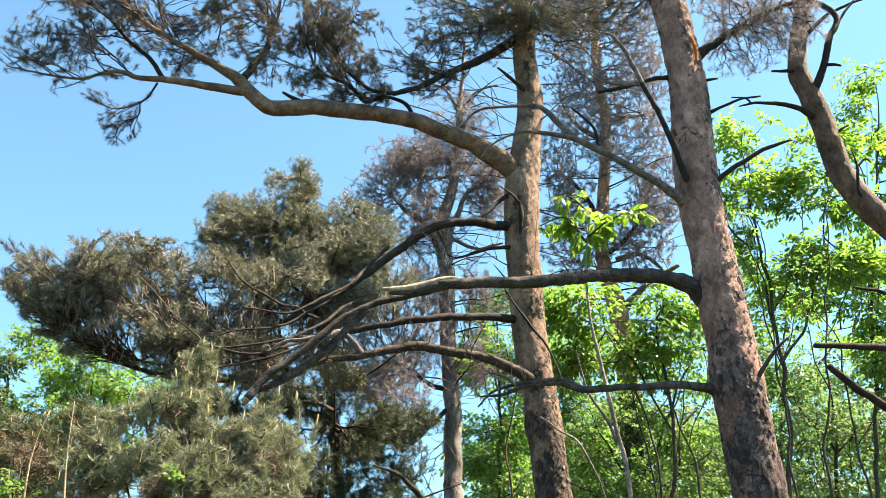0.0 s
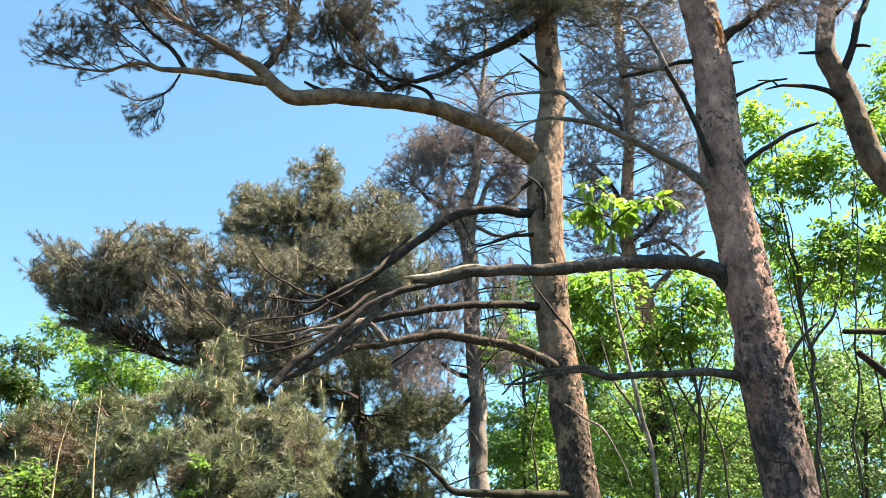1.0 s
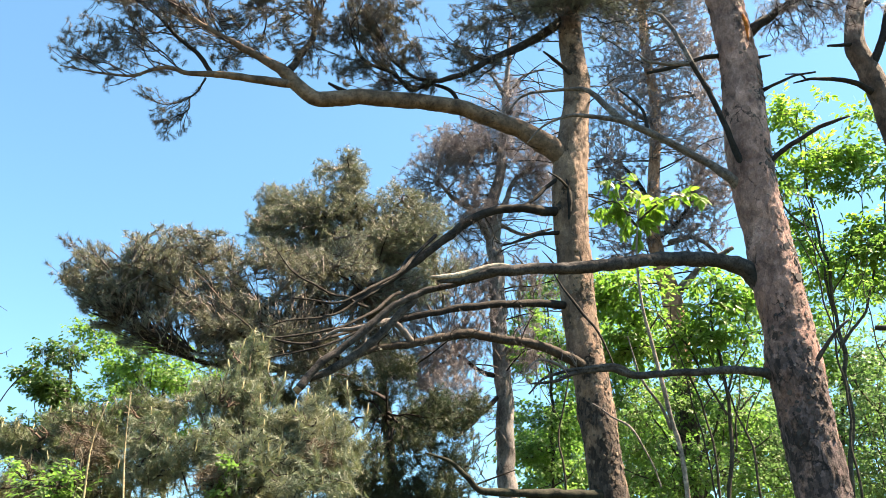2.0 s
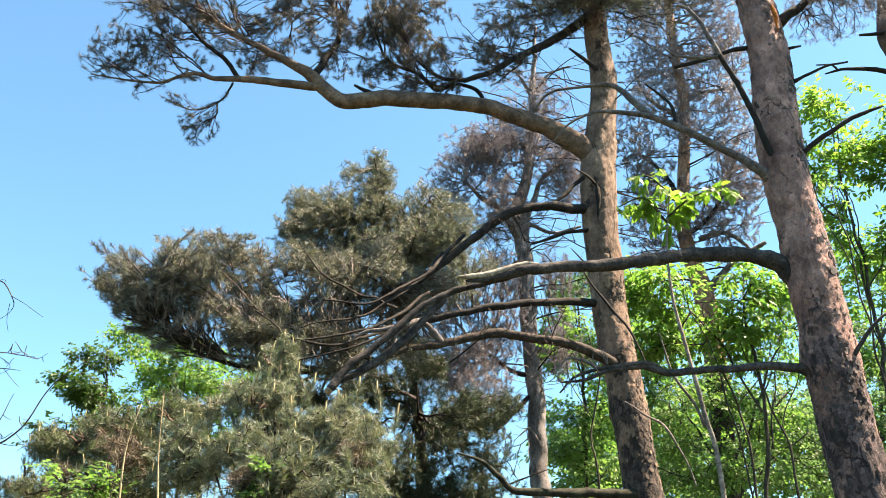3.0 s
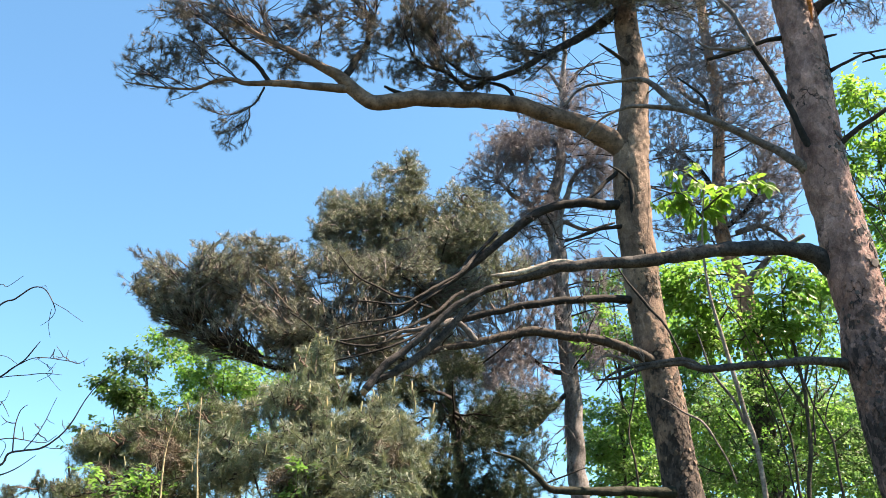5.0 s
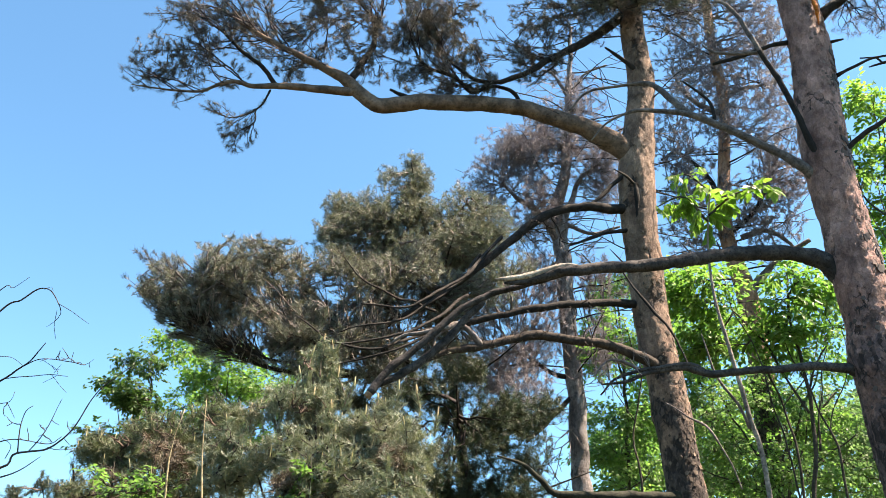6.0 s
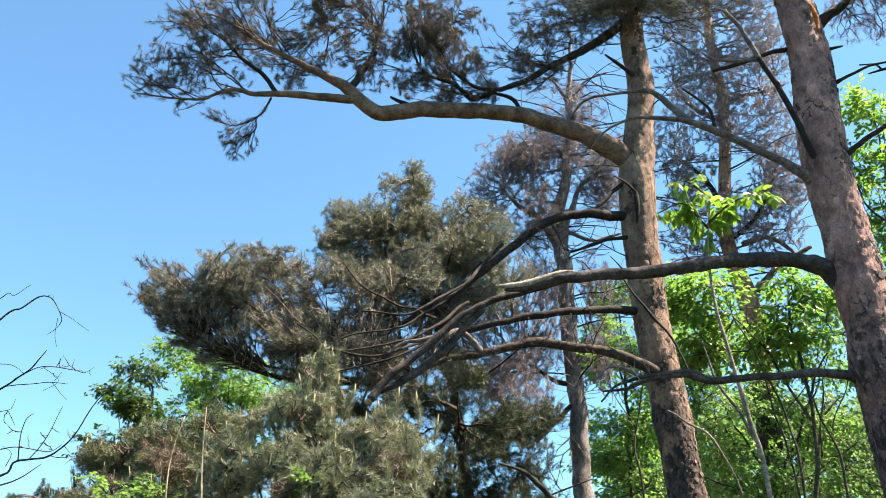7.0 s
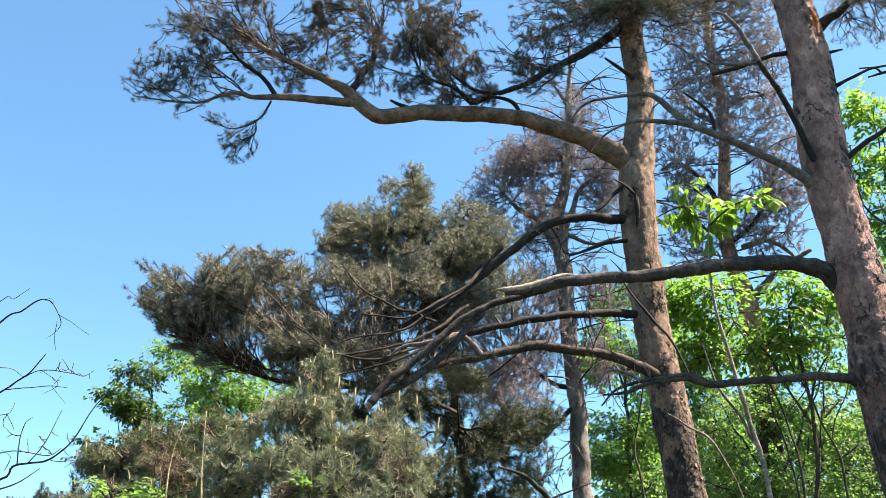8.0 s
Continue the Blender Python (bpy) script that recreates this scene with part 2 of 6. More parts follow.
def smooth_path(points, step):
    """A smooth line through points (x, y, z, radius), with a place every step metres."""
    p = np.array(points, float)
    p = np.vstack([2 * p[0] - p[1], p, 2 * p[-1] - p[-2]])
    out = []
    for i in range(1, len(p) - 2):
        a, b, c, d = p[i - 1:i + 3]
        n = max(2, int(np.linalg.norm(c[:3] - b[:3]) / step))
        t = np.linspace(0, 1, n, endpoint=False)[:, None]
        out.append(0.5 * (2 * b + (c - a) * t + (2 * a - 5 * b + 4 * c - d) * t ** 2 + (3 * b - a - 3 * c + d) * t ** 3))
    out = np.vstack(out + [p[-2:-1]])
    out[:, 3] = np.maximum(out[:, 3], 0.0015)
    return out


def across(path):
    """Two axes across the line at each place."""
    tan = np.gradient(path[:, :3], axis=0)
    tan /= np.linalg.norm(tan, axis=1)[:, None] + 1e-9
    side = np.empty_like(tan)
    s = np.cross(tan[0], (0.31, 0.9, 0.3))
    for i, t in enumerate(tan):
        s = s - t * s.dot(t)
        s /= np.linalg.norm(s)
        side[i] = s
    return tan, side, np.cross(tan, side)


def tube(path, sides, rough=0.0, grain=6.0):
    """Verts and quads of a limb along path; rough: how far its bark stands out, of its radius."""
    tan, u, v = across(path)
    ang = np.linspace(0, 2 * np.pi, sides, endpoint=False)
    ring = np.cos(ang)[None, :, None] * u[:, None] + np.sin(ang)[None, :, None] * v[:, None]
    r = np.repeat(path[:, 3:4], sides, 1)
    if rough:
        for i, q in enumerate(path):
            for j in range(sides):
                w = Vector(q[:3] + ring[i, j] * q[3])
                near = noise.voronoi(Vector((w.x * grain, w.y * grain, w.z * grain * 0.45)))[0]
                edge = min(1.0, (near[1] - near[0]) * 2.5)
                r[i, j] *= 1 + rough * (0.55 * edge - 0.3 + 1.1 * noise.noise(w * 3.1) + 0.5 * noise.noise(w * grain * 1.7) + 0.3 * noise.noise(w * grain * 5))
    verts = path[:, None, :3] + ring * r[:, :, None]
    m = len(path)
    verts = np.vstack([verts.reshape(-1, 3), path[:1, :3], path[-1:, :3] + tan[-1:] * path[-1, 3] * 0.4])
    i, j = np.meshgrid(np.arange(m - 1), np.arange(sides), indexing="ij")
    k = (j + 1) % sides
    quads = np.stack([i * sides + j, i * sides + k, (i + 1) * sides + k, (i + 1) * sides + j], -1).reshape(-1, 4)
    j = np.arange(sides)
    k = (j + 1) % sides
    caps = np.vstack([np.stack([j * 0 + m * sides, k, j, j], -1), np.stack([j * 0 + m * sides + 1, (m - 1) * sides + j, (m - 1) * sides + k, (m - 1) * sides + k], -1)])
    return verts, quads, caps[:, :3]


def tris(quads, caps):
    return np.vstack([quads[:, (0, 1, 2)], quads[:, (0, 2, 3)], caps])


def tree_base(name, place, label, category="tree", group=""):
    ob = new(name)
    ob.location = place
    ob.empty_display_size = 0.2
    return tagged(ob, label, category, group)


def local(tree, points):
    p = np.array(points, float)
    p[:, :3] -= np.array(tree.location)
    return p


MADE = {}


def limb(tree, name, points, mat, sides=10, rough=0.16, step=0.035, label="", wobble=0.0, grain=9.0, parent=None):
    """One trunk or limb of a tree as a part; returns the line along it."""
    points = [tuple(q) for q in points]
    if name in ("trunk", "stem") and points[0][2] > 0.0:
        points.insert(0, (tree.location.x, tree.location.y, -0.12, points[0][3] * 1.15))
    path = smooth_path(local(tree, points), step)
    if wobble:
        for q in path:
            w = Vector(q[:3] * 2.3)
            q[:3] += np.array(noise.noise_vector(w)) * wobble
    if name in ("limb", "branch", "stub"):
        # small kinks, as of old side shoots
        ease = np.minimum(1.0, np.arange(len(path)) / 6.0)
        for q, e in zip(path, ease):
            w = Vector(q[:3])
            q[:3] += (np.array(noise.noise_vector(w * 5.5)) * (0.006 + min(0.2 * q[3], 0.007)) + np.array(noise.noise_vector(w * 14.0)) * min(0.2 * q[3], 0.005)) * e
    verts, quads, caps = tube(path, sides, rough, grain)
    ob = mesh_ob(name, verts, tris(quads, caps), mat, parent or tree)
    MADE[name] = ob
    if label:
        ob["label"] = label
    return path


def inside(clumps, count, rng, shell=0.35, lumps=0, lump=(0.2, 0.4), flat=1.0):
    """Places spread through clumps (x, y, z and three radii), more of them near the outside."""
    c = np.array(clumps, float)
    parts = [] if lumps else list(c)
    for q in c:
        for _ in range(lumps):
            d = rng.normal(size=3)
            d *= rng.random() ** 0.4 / np.linalg.norm(d)
            parts.append((*(q[:3] + d * q[3:] * 0.86), *(q[3:] * rng.uniform(*lump, 3) * np.array((1, 1, flat)) + 0.03)))
    c = np.array(parts)
    size = c[:, 3] * c[:, 4] * c[:, 5]
    size = size ** 0.75
    pick = rng.choice(len(c), count, p=size / size.sum())
    d = rng.normal(size=(count, 3))
    d /= np.linalg.norm(d, axis=1)[:, None]
    r = rng.random(count) ** shell
    return c[pick, :3] + d * r[:, None] * c[pick, 3:]


def grow(start, goals, thrift, rng):
    """Twigs from the places start to every goal, each from the nearest place already reached. Gives nodes, parents and loads."""
    goals = goals[np.argsort(rng.random(len(goals)))]
    n0, n = len(start), len(goals)
    nodes = np.vstack([start, goals])
    parent = np.full(n0 + n, -1)
    far = np.zeros(n0 + n)
    best, cost = np.zeros(n, int), np.full(n, 1e9)
    for k in range(0, n0, 64):
        d = np.linalg.norm(goals[:, None] - start[None, k:k + 64], axis=2)
        j = d.argmin(1)
        dd = d[np.arange(n), j]
        better = dd < cost
        best[better], cost[better] = j[better] + k, dd[better]
    open_ = np.ones(n, bool)
    order = []
    for _ in range(n):
        i = np.argmin(np.where(open_, cost, 1e9))
        open_[i] = False
        g = n0 + i
        parent[g] = best[i]
        far[g] = far[best[i]] + np.linalg.norm(nodes[g] - nodes[best[i]])
        order.append(g)
        d = np.linalg.norm(goals - goals[i], axis=1) + thrift * far[g]
        better = open_ & (d < cost)
        best[better], cost[better] = g, d[better]
    # ease the zigzag out of the twigs
    for _ in range(2):
        total, kids = np.zeros_like(nodes), np.zeros(n0 + n)
        np.add.at(total, parent[n0:], nodes[n0:])
        np.add.at(kids, parent[n0:], 1)
        g = np.arange(n0, n0 + n)
        g = g[kids[g] > 0]
        nodes[g] = 0.5 * nodes[g] + 0.25 * nodes[parent[g]] + 0.25 * total[g] / kids[g][:, None]
    load = np.zeros(n0 + n)
    ends = np.ones(n0 + n, bool)
    for g in reversed(order):
        load[g] += 1
        load[parent[g]] += load[g]
        ends[parent[g]] = False
    return nodes, parent, load, ends, n0


def twig_mesh(tree, name, grown, mat, thin=0.0022, power=0.42, most=0.03, rng=None, bend=0.06, simple=False):
    """All twigs of a crown: three-sided tapered lengths, each with a bend half way."""
    nodes, parent, load, ends, n0 = grown
    g = np.arange(n0, len(nodes))
    a, b = nodes[parent[g]], nodes[g]
    rb = np.minimum(thin * load[g] ** power, most)
    ra = np.where(parent[g] >= n0, np.minimum(thin * load[parent[g]] ** power, most), rb * 1.25)
    ra = np.minimum(ra, rb * 1.6)
    length = np.linalg.norm(b - a, axis=1)[:, None]
    mid = (a + b) / 2 + rng.normal(size=a.shape) * length * bend - np.array((0, 0, 1)) * length * 0.06
    d = (b - a) / (length + 1e-9)
    u = np.cross(d, (0.3, 0.2, 0.93))
    u /= np.linalg.norm(u, axis=1)[:, None] + 1e-9
    v = np.cross(d, u)
    verts = []
    rings = ((a, ra), (b, rb * 0.8)) if simple else ((a, ra), (mid, (ra + rb) / 2), (b, rb * 0.8))
    for c, r in rings:
        for k in range(3):
            w = 2 * np.pi * k / 3
            verts.append(c + (u * np.cos(w) + v * np.sin(w)) * r[:, None])
    verts = np.stack(verts, 1).reshape(-1, 3)
    faces = []
    for s in range(0, 3 * len(rings) - 3, 3):
        for k in range(3):
            q = (s + k, s + (k + 1) % 3, s + 3 + (k + 1) % 3, s + 3 + k)
            faces += [(q[0], q[1], q[2]), (q[0], q[2], q[3])]
    faces = (np.arange(len(g))[:, None, None] * 3 * len(rings) + np.array(faces)[None]).reshape(-1, 3)
    return tagged(mesh_ob(name, verts, faces, mat, tree), kind="stuff")


def needle_mesh(tree, name, tips, dirs, mat, per, length, width, shoot, rng, spread=(25, 75)):
    """Pine needles round the ends of shoots; each needle is one slim blade."""
    n = len(tips)
    dirs = dirs / (np.linalg.norm(dirs, axis=1)[:, None] + 1e-9)
    d = np.repeat(dirs, per, 0)
    at = np.repeat(tips, per, 0) - d * (rng.random(n * per) * shoot)[:, None]
    x = rng.normal(size=d.shape)
    x -= d * (x * d).sum(1)[:, None]
    x /= np.linalg.norm(x, axis=1)[:, None] + 1e-9
    ang = np.radians(rng.uniform(spread[0], spread[1], n * per))[:, None]
    way = d * np.cos(ang) + x * np.sin(ang)
    side = np.cross(way, rng.normal(size=d.shape))
    side /= np.linalg.norm(side, axis=1)[:, None] + 1e-9
    size = rng.uniform(0.7, 1.15, n * per)[:, None] * length
    verts = np.stack([at - side * width / 2, at + side * width / 2, at + way * size], 1).reshape(-1, 3)
    faces = np.arange(n * per * 3).reshape(-1, 3)
    return tagged(mesh_ob(name, verts, faces, mat, tree, False), kind="stuff")


def spray(tree, paths, clumps, seed, every=0.16, frm=0.3, reach=(0.5, 1.2), flow=(0, 0, 0.2), fork=0.2, step=0.06, mat=TWIG, thin=0.0024, most=0.012):
    """Long twigs that stream out from limbs, each forking at narrow angles, while they stay in the clumps."""
    rng = np.random.default_rng(seed)
    c = np.array(local(tree, clumps), float)
    start, heads = [], []
    for p in paths:
        gap = max(1, int(every / (np.linalg.norm(p[1, :3] - p[0, :3]) + 1e-6)))
        for i in range(int(len(p) * frm), len(p) - 1, gap):
            along_limb = p[i + 1, :3] - p[i, :3]
            along_limb = along_limb / (np.linalg.norm(along_limb) + 1e-9)
            out = rng.normal(size=3)
            out -= along_limb * out.dot(along_limb)
            out /= np.linalg.norm(out) + 1e-9
            heads.append((len(start), along_limb * 0.8 + out * 0.6 + np.array(flow), rng.uniform(*reach), 0))
            start.append(p[i, :3])
    n0 = len(start)
    nodes, parent = list(start), [-1] * n0
    while heads:
        at, way, left, order = heads.pop()
        while left > 0 and len(nodes) < 9000:
            way = way / (np.linalg.norm(way) + 1e-9) + rng.normal(size=3) * 0.10 + np.array(flow) * 0.08
            way /= np.linalg.norm(way) + 1e-9
            place = nodes[at] + way * step
            if (((place - c[:, :3]) / c[:, 3:]) ** 2).sum(1).min() > 1.25 and order + at >= n0 + 3:
                break
            nodes.append(place)
            parent.append(at)
            at = len(nodes) - 1
            left -= step
            if order < 3 and rng.random() < fork:
                side = rng.normal(size=3) * np.array((1, 1, 0.7))
                side -= way * side.dot(way)
                side /= np.linalg.norm(side) + 1e-9
                heads.append((at, way * 0.8 + side * 0.6, left * rng.uniform(0.4, 0.8), order + 1))
    nodes, parent = np.array(nodes), np.array(parent)
    load, ends = np.zeros(len(nodes)), np.ones(len(nodes), bool)
    depth = np.argsort(-np.arange(len(nodes)))
    for g in depth:
        if g >= n0:
            load[g] += 1
            load[parent[g]] += load[g]
            ends[parent[g]] = False
    grown = nodes, parent, load, ends, n0
    twig_mesh(tree, "twig_growth", grown, mat, thin, 0.36, most, rng, 0.04)
    return grown


def tufts(tree, grown, mat, seed, per, length, width, shoot, often=0.1, up=0.3, spread=(25, 75)):
    """Needles on the ends of grown twigs."""
    rng = np.random.default_rng(seed)
    nodes, parent, load, ends, n0 = grown
    g = np.arange(n0, len(nodes))
    g = g[ends[g] | ((load[g] < 8) & (rng.random(len(g)) < often))]
    d = nodes[g] - nodes[parent[g]]
    d = d / (np.linalg.norm(d, axis=1)[:, None] + 1e-9) + rng.normal(size=d.shape) * 0.25 + np.array((0, 0, up))
    needle_mesh(tree, "needle_foliage", nodes[g], d, mat, per, length, width, shoot, rng, spread)


def pine_crown(tree, start, clumps, count, mat, seed, per=26, length=0.06, width=0.0042, shoot=0.13, thrift=0.25, twig=TWIG, up=0.5, bare=0.0, label="", shell=0.4, thin=0.0022, lumps=0, lump=(0.2, 0.4), often=0.55, simple=False):
    rng = np.random.default_rng(seed)
    goals = inside(local(tree, clumps), count, rng, shell, lumps, lump)
    grown = grow(start, goals, thrift, rng)
    twig_mesh(tree, "twig_growth", grown, twig, rng=rng, thin=thin, simple=simple)
    nodes, parent, load, ends, n0 = grown
    if bare >= 1.0:
        return grown
    g = np.arange(n0, len(nodes))
    keep = (ends[g] | (rng.random(len(g)) < often)) & (rng.random(len(g)) >= bare)
    g = g[keep]
    d = nodes[g] - nodes[parent[g]]
    d /= np.linalg.norm(d, axis=1)[:, None] + 1e-9
    d = d * 0.8 + rng.normal(size=d.shape) * 0.45 + np.array((0, 0, up))
    ob = needle_mesh(tree, "needle_foliage", nodes[g], d, mat, per, length, width, shoot, rng)
    if label:
        ob["label"] = label
    return grown


# outlines of leaves, the stalk end at the origin
LANCE = ((0, 0), (0.21, 0.3), (0.2, 0.62), (0, 1.0), (-0.2, 0.62), (-0.21, 0.3))
DIAMOND = ((0, 0), (0.3, 0.42), (0, 1.0), (-0.3, 0.42))
OVAL = ((0, 0), (0.22, 0.25), (0.27, 0.5), (0.17, 0.78), (0, 1.0), (-0.17, 0.78), (-0.27, 0.5), (-0.22, 0.25))


def leaf_shape(outline):
    """Places of a leaf with a fold along its middle, and its triangles."""
    o = np.array(outline, float)
    p = np.column_stack([o[:, 0], o[:, 1], np.abs(o[:, 0]) * 0.28 - 0.18 * o[:, 1] ** 2])
    p = np.vstack([p, (0, 0.45, -0.03)])
    n = len(o)
    return p, np.array([(n, k, (k + 1) % n) for k in range(n)])


def leaf_places(tips, dirs, per, size, rng, spread, droop):
    """A place and three axes for each leaf: at every tip a flat spray, its leaves in pairs along a short shoot."""
    n = len(tips)
    way = dirs * 0.7 + rng.normal(size=(n, 3)) * 0.6
    way[:, 2] = way[:, 2] * 0.45 - droop * 0.35
    way /= np.linalg.norm(way, axis=1)[:, None] + 1e-9
    top = rng.normal(size=(n, 3)) * 0.28 + np.array((0, 0, 1.0))
    top -= way * (top * way).sum(1)[:, None]
    top /= np.linalg.norm(top, axis=1)[:, None] + 1e-9
    way, top = np.repeat(way, per, 0), np.repeat(top, per, 0)
    side = np.cross(way, top)
    k = np.tile(np.arange(per), n)
    hand = np.where(k == per - 1, 0.0, np.where(k % 2 == 0, 1.0, -1.0))[:, None]
    run = ((k // 2 + 0.6) / (per / 2))[:, None]
    at = np.repeat(tips, per, 0) + way * run * spread * 2.2 + rng.normal(size=(n * per, 3)) * spread * 0.12
    out = way * 0.6 + side * hand * 0.85 + rng.normal(size=(n * per, 3)) * 0.22
    out[:, 2] -= droop * rng.uniform(0.2, 1.2, n * per)
    out /= np.linalg.norm(out, axis=1)[:, None]
    nrm = top + rng.normal(size=(n * per, 3)) * 0.3
    nrm -= out * (nrm * out).sum(1)[:, None]
    nrm /= np.linalg.norm(nrm, axis=1)[:, None] + 1e-9
    return at, np.cross(out, nrm), out, nrm, rng.uniform(0.6, 1.15, n * per) * size


def leaf_mesh(tree, name, tips, dirs, mat, per, size, rng, outline, spread=0.10, droop=0.35):
    p, f = leaf_shape(outline)
    at, x, y, z, s = leaf_places(tips, dirs, per, size, rng, spread, droop)
    verts = at[:, None] + (p[None, :, :1] * x[:, None] + p[None, :, 1:2] * y[:, None] + p[None, :, 2:] * z[:, None]) * s[:, None, None]
    faces = (np.arange(len(at))[:, None, None] * len(p) + f[None]).reshape(-1, 3)
    return tagged(mesh_ob(name, verts.reshape(-1, 3), faces, mat, tree, False), kind="stuff")


def loose_leaves(tree, tips, dirs, per, size, mat, rng, outline, spread, droop):
    """Leaves that are each an object of their own on one shared mesh."""
    p, f = leaf_shape(outline)
    at, x, y, z, s = leaf_places(tips, dirs, per, size, rng, spread, droop)
    blade = mesh_ob("leaf", p, f, mat, tree, False)
    for k in range(len(at)):
        ob = blade if k == 0 else new("leaf", blade.data)
        ob.parent = tree
        ob.matrix_basis = Matrix.Translation(at[k]) @ Matrix((x[k], y[k], z[k])).transposed().to_4x4() @ Matrix.Scale(s[k], 4)


def leafy_crown(tree, start, clumps, count, mat, seed, per=6, size=0.10, outline=LANCE, thrift=0.3, twig=STEM, spread=0.10, droop=0.35, shell=0.5, thin=0.003, single=0):
    rng = np.random.default_rng(seed)
    goals = inside(local(tree, clumps), count, rng, shell, 11, (0.3, 0.65), 0.4)
    grown = grow(start, goals, thrift, rng)
    twig_mesh(tree, "twig_growth", grown, twig, rng=rng, thin=thin, most=0.04, simple=True)
    nodes, parent, load, ends, n0 = grown
    g = np.arange(n0, len(nodes))
    d = nodes[g] - nodes[parent[g]]
    d /= np.linalg.norm(d, axis=1)[:, None] + 1e-9
    leaf_mesh(tree, "leaf_foliage", nodes[g], d, mat, per, size, rng, outline, spread, droop)
    if single:
        near = g[np.argsort(nodes[g][:, 1])[:single // 2]]
        loose_leaves(tree, nodes[near], np.zeros((len(near), 3)), 2, size, mat, rng, outline, spread, droop)
    return grown


def along(paths, every=0.12, frm=0.0):
    """Places along limbs from which twigs may start."""
    out = []
    for p in paths:
        n = len(p)
        gap = max(1, int(every / (np.linalg.norm(p[1, :3] - p[0, :3]) + 1e-6)))
        out.append(p[int(n * frm)::gap, :3])
    return np.vstack(out)


def side_limbs(tree, path, count, low, high, reach, mat, seed, thick=0.011):
    """Thin crooked dead branches up a trunk, each forking once or twice."""
    rng = np.random.default_rng(seed)
    usable = np.flatnonzero((path[:, 2] > low) & (path[:, 2] < high))
    at = np.array(tree.location)
    for k in range(count):
        i = usable[int((k + rng.random()) * len(usable) / count)]
        w = rng.choice((0.0, math.pi)) + rng.normal() * 0.6
        way = np.array((math.cos(w), math.sin(w) * 0.8, rng.uniform(-0.15, 0.5)))
        far = rng.uniform(*reach)
        q, pts = path[i, :3] + at, []
        for s in range(6):
            pts.append((*q, thick * (1.0 - s / 6.5)))
            way += rng.normal(size=3) * 0.15
            q = q + way / np.linalg.norm(way) * far / 5
        limb(tree, "limb", pts, mat, 6, 0.1, 0.05)
        for f in (2, 3):
            e, d = np.array(pts[f][:3]), rng.normal(size=3) * np.array((0.7, 0.5, 0.7)) + way * 0.6
            d *= far * 0.22 / np.linalg.norm(d)
            limb(tree, "limb", [(*e, thick * 0.55), (*(e + d + rng.normal(size=3) * 0.03), thick * 0.4), (*(e + 2 * d + np.array((0, 0, 0.05))), thick * 0.18)], mat, 5, 0.1, 0.05)


def bark_flakes(trunk, path, count, low, high, middle, half, size, mat, seed):
    """Loose plates of bark on a trunk between two heights, round the bearing middle; each is an object on a shared mesh."""
    rng = np.random.default_rng(seed)
    shapes = []
    for _ in range(6):
        k = 9
        a = (np.arange(k) + rng.uniform(-0.4, 0.4, k)) * 2 * np.pi / k
        rim = np.column_stack([np.cos(a) * rng.uniform(0.5, 0.95, k), np.sin(a) * rng.uniform(0.5, 0.95, k)])
        curl = 0.10 * rim[:, 1] ** 2 + 0.06 * rng.normal(size=k)
        verts = np.vstack([np.column_stack([rim, np.full(k, -0.25)]), np.column_stack([rim * 0.92, 0.12 + curl]), (0, 0, 0.14)])
        faces = [(j, (j + 1) % k, k + (j + 1) % k) for j in range(k)] + [(j, k + (j + 1) % k, k + j) for j in range(k)] + [(2 * k, k + j, k + (j + 1) % k) for j in range(k)]
        shapes.append((verts, faces))
    meshes = []
    usable = np.flatnonzero((path[:, 2] > low) & (path[:, 2] < high))
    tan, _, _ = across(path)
    for n in range(count):
        i = rng.choice(usable)
        a = radians(middle + rng.normal() * half)
        out = Vector((math.cos(a), math.sin(a), 0))
        up = Vector(tan[i])
        out = (out - up * out.dot(up)).normalized()
        side = up.cross(out)
        s = size * rng.uniform(0.5, 1.3)
        tilt = Matrix.Rotation(rng.normal() * 0.10, 4, "X") @ Matrix.Rotation(rng.normal() * 0.35, 4, "Z")
        k = n % len(shapes)
        if n < len(shapes):
            ob = mesh_ob("bark_flake", *shapes[k], mat, trunk, False)
            meshes.append(ob.data)
        else:
            ob = new("bark_flake", meshes[k])
            ob.parent = trunk
        place = Vector(path[i, :3]) + out * (path[i, 3] * rng.uniform(0.985, 1.015))
        ob.matrix_basis = Matrix.Translation(place) @ Matrix((side, up, out)).transposed().to_4x4() @ tilt @ Matrix.Diagonal((s * 0.8, s, s * 0.35, 1))


# ---- the ground ----
def ground():
    n = 60
    s = np.linspace(-1, 1, n)
    gx, gy = np.meshgrid(np.sign(s) * np.abs(s) ** 2.5 * 600, np.sign(s) * np.abs(s) ** 2.5 * 600, indexing="ij")
    gz = np.array([noise.noise(Vector((x * 0.15, y * 0.15, 0))) * 0.12 - 0.05 for x, y in zip(gx.ravel(), gy.ravel())])
    verts = np.column_stack([gx.ravel(), gy.ravel(), gz])
    i, j = np.meshgrid(np.arange(n - 1), np.arange(n - 1), indexing="ij")
    a = (i * n + j).ravel()
    mesh = mesh_ob("ground", verts, np.stack([a, a + n, a + n + 1, a + 1], -1), SOIL)
    tagged(mesh, "brown and green forest floor of soil and moss", "ground", kind="structure")


ground()


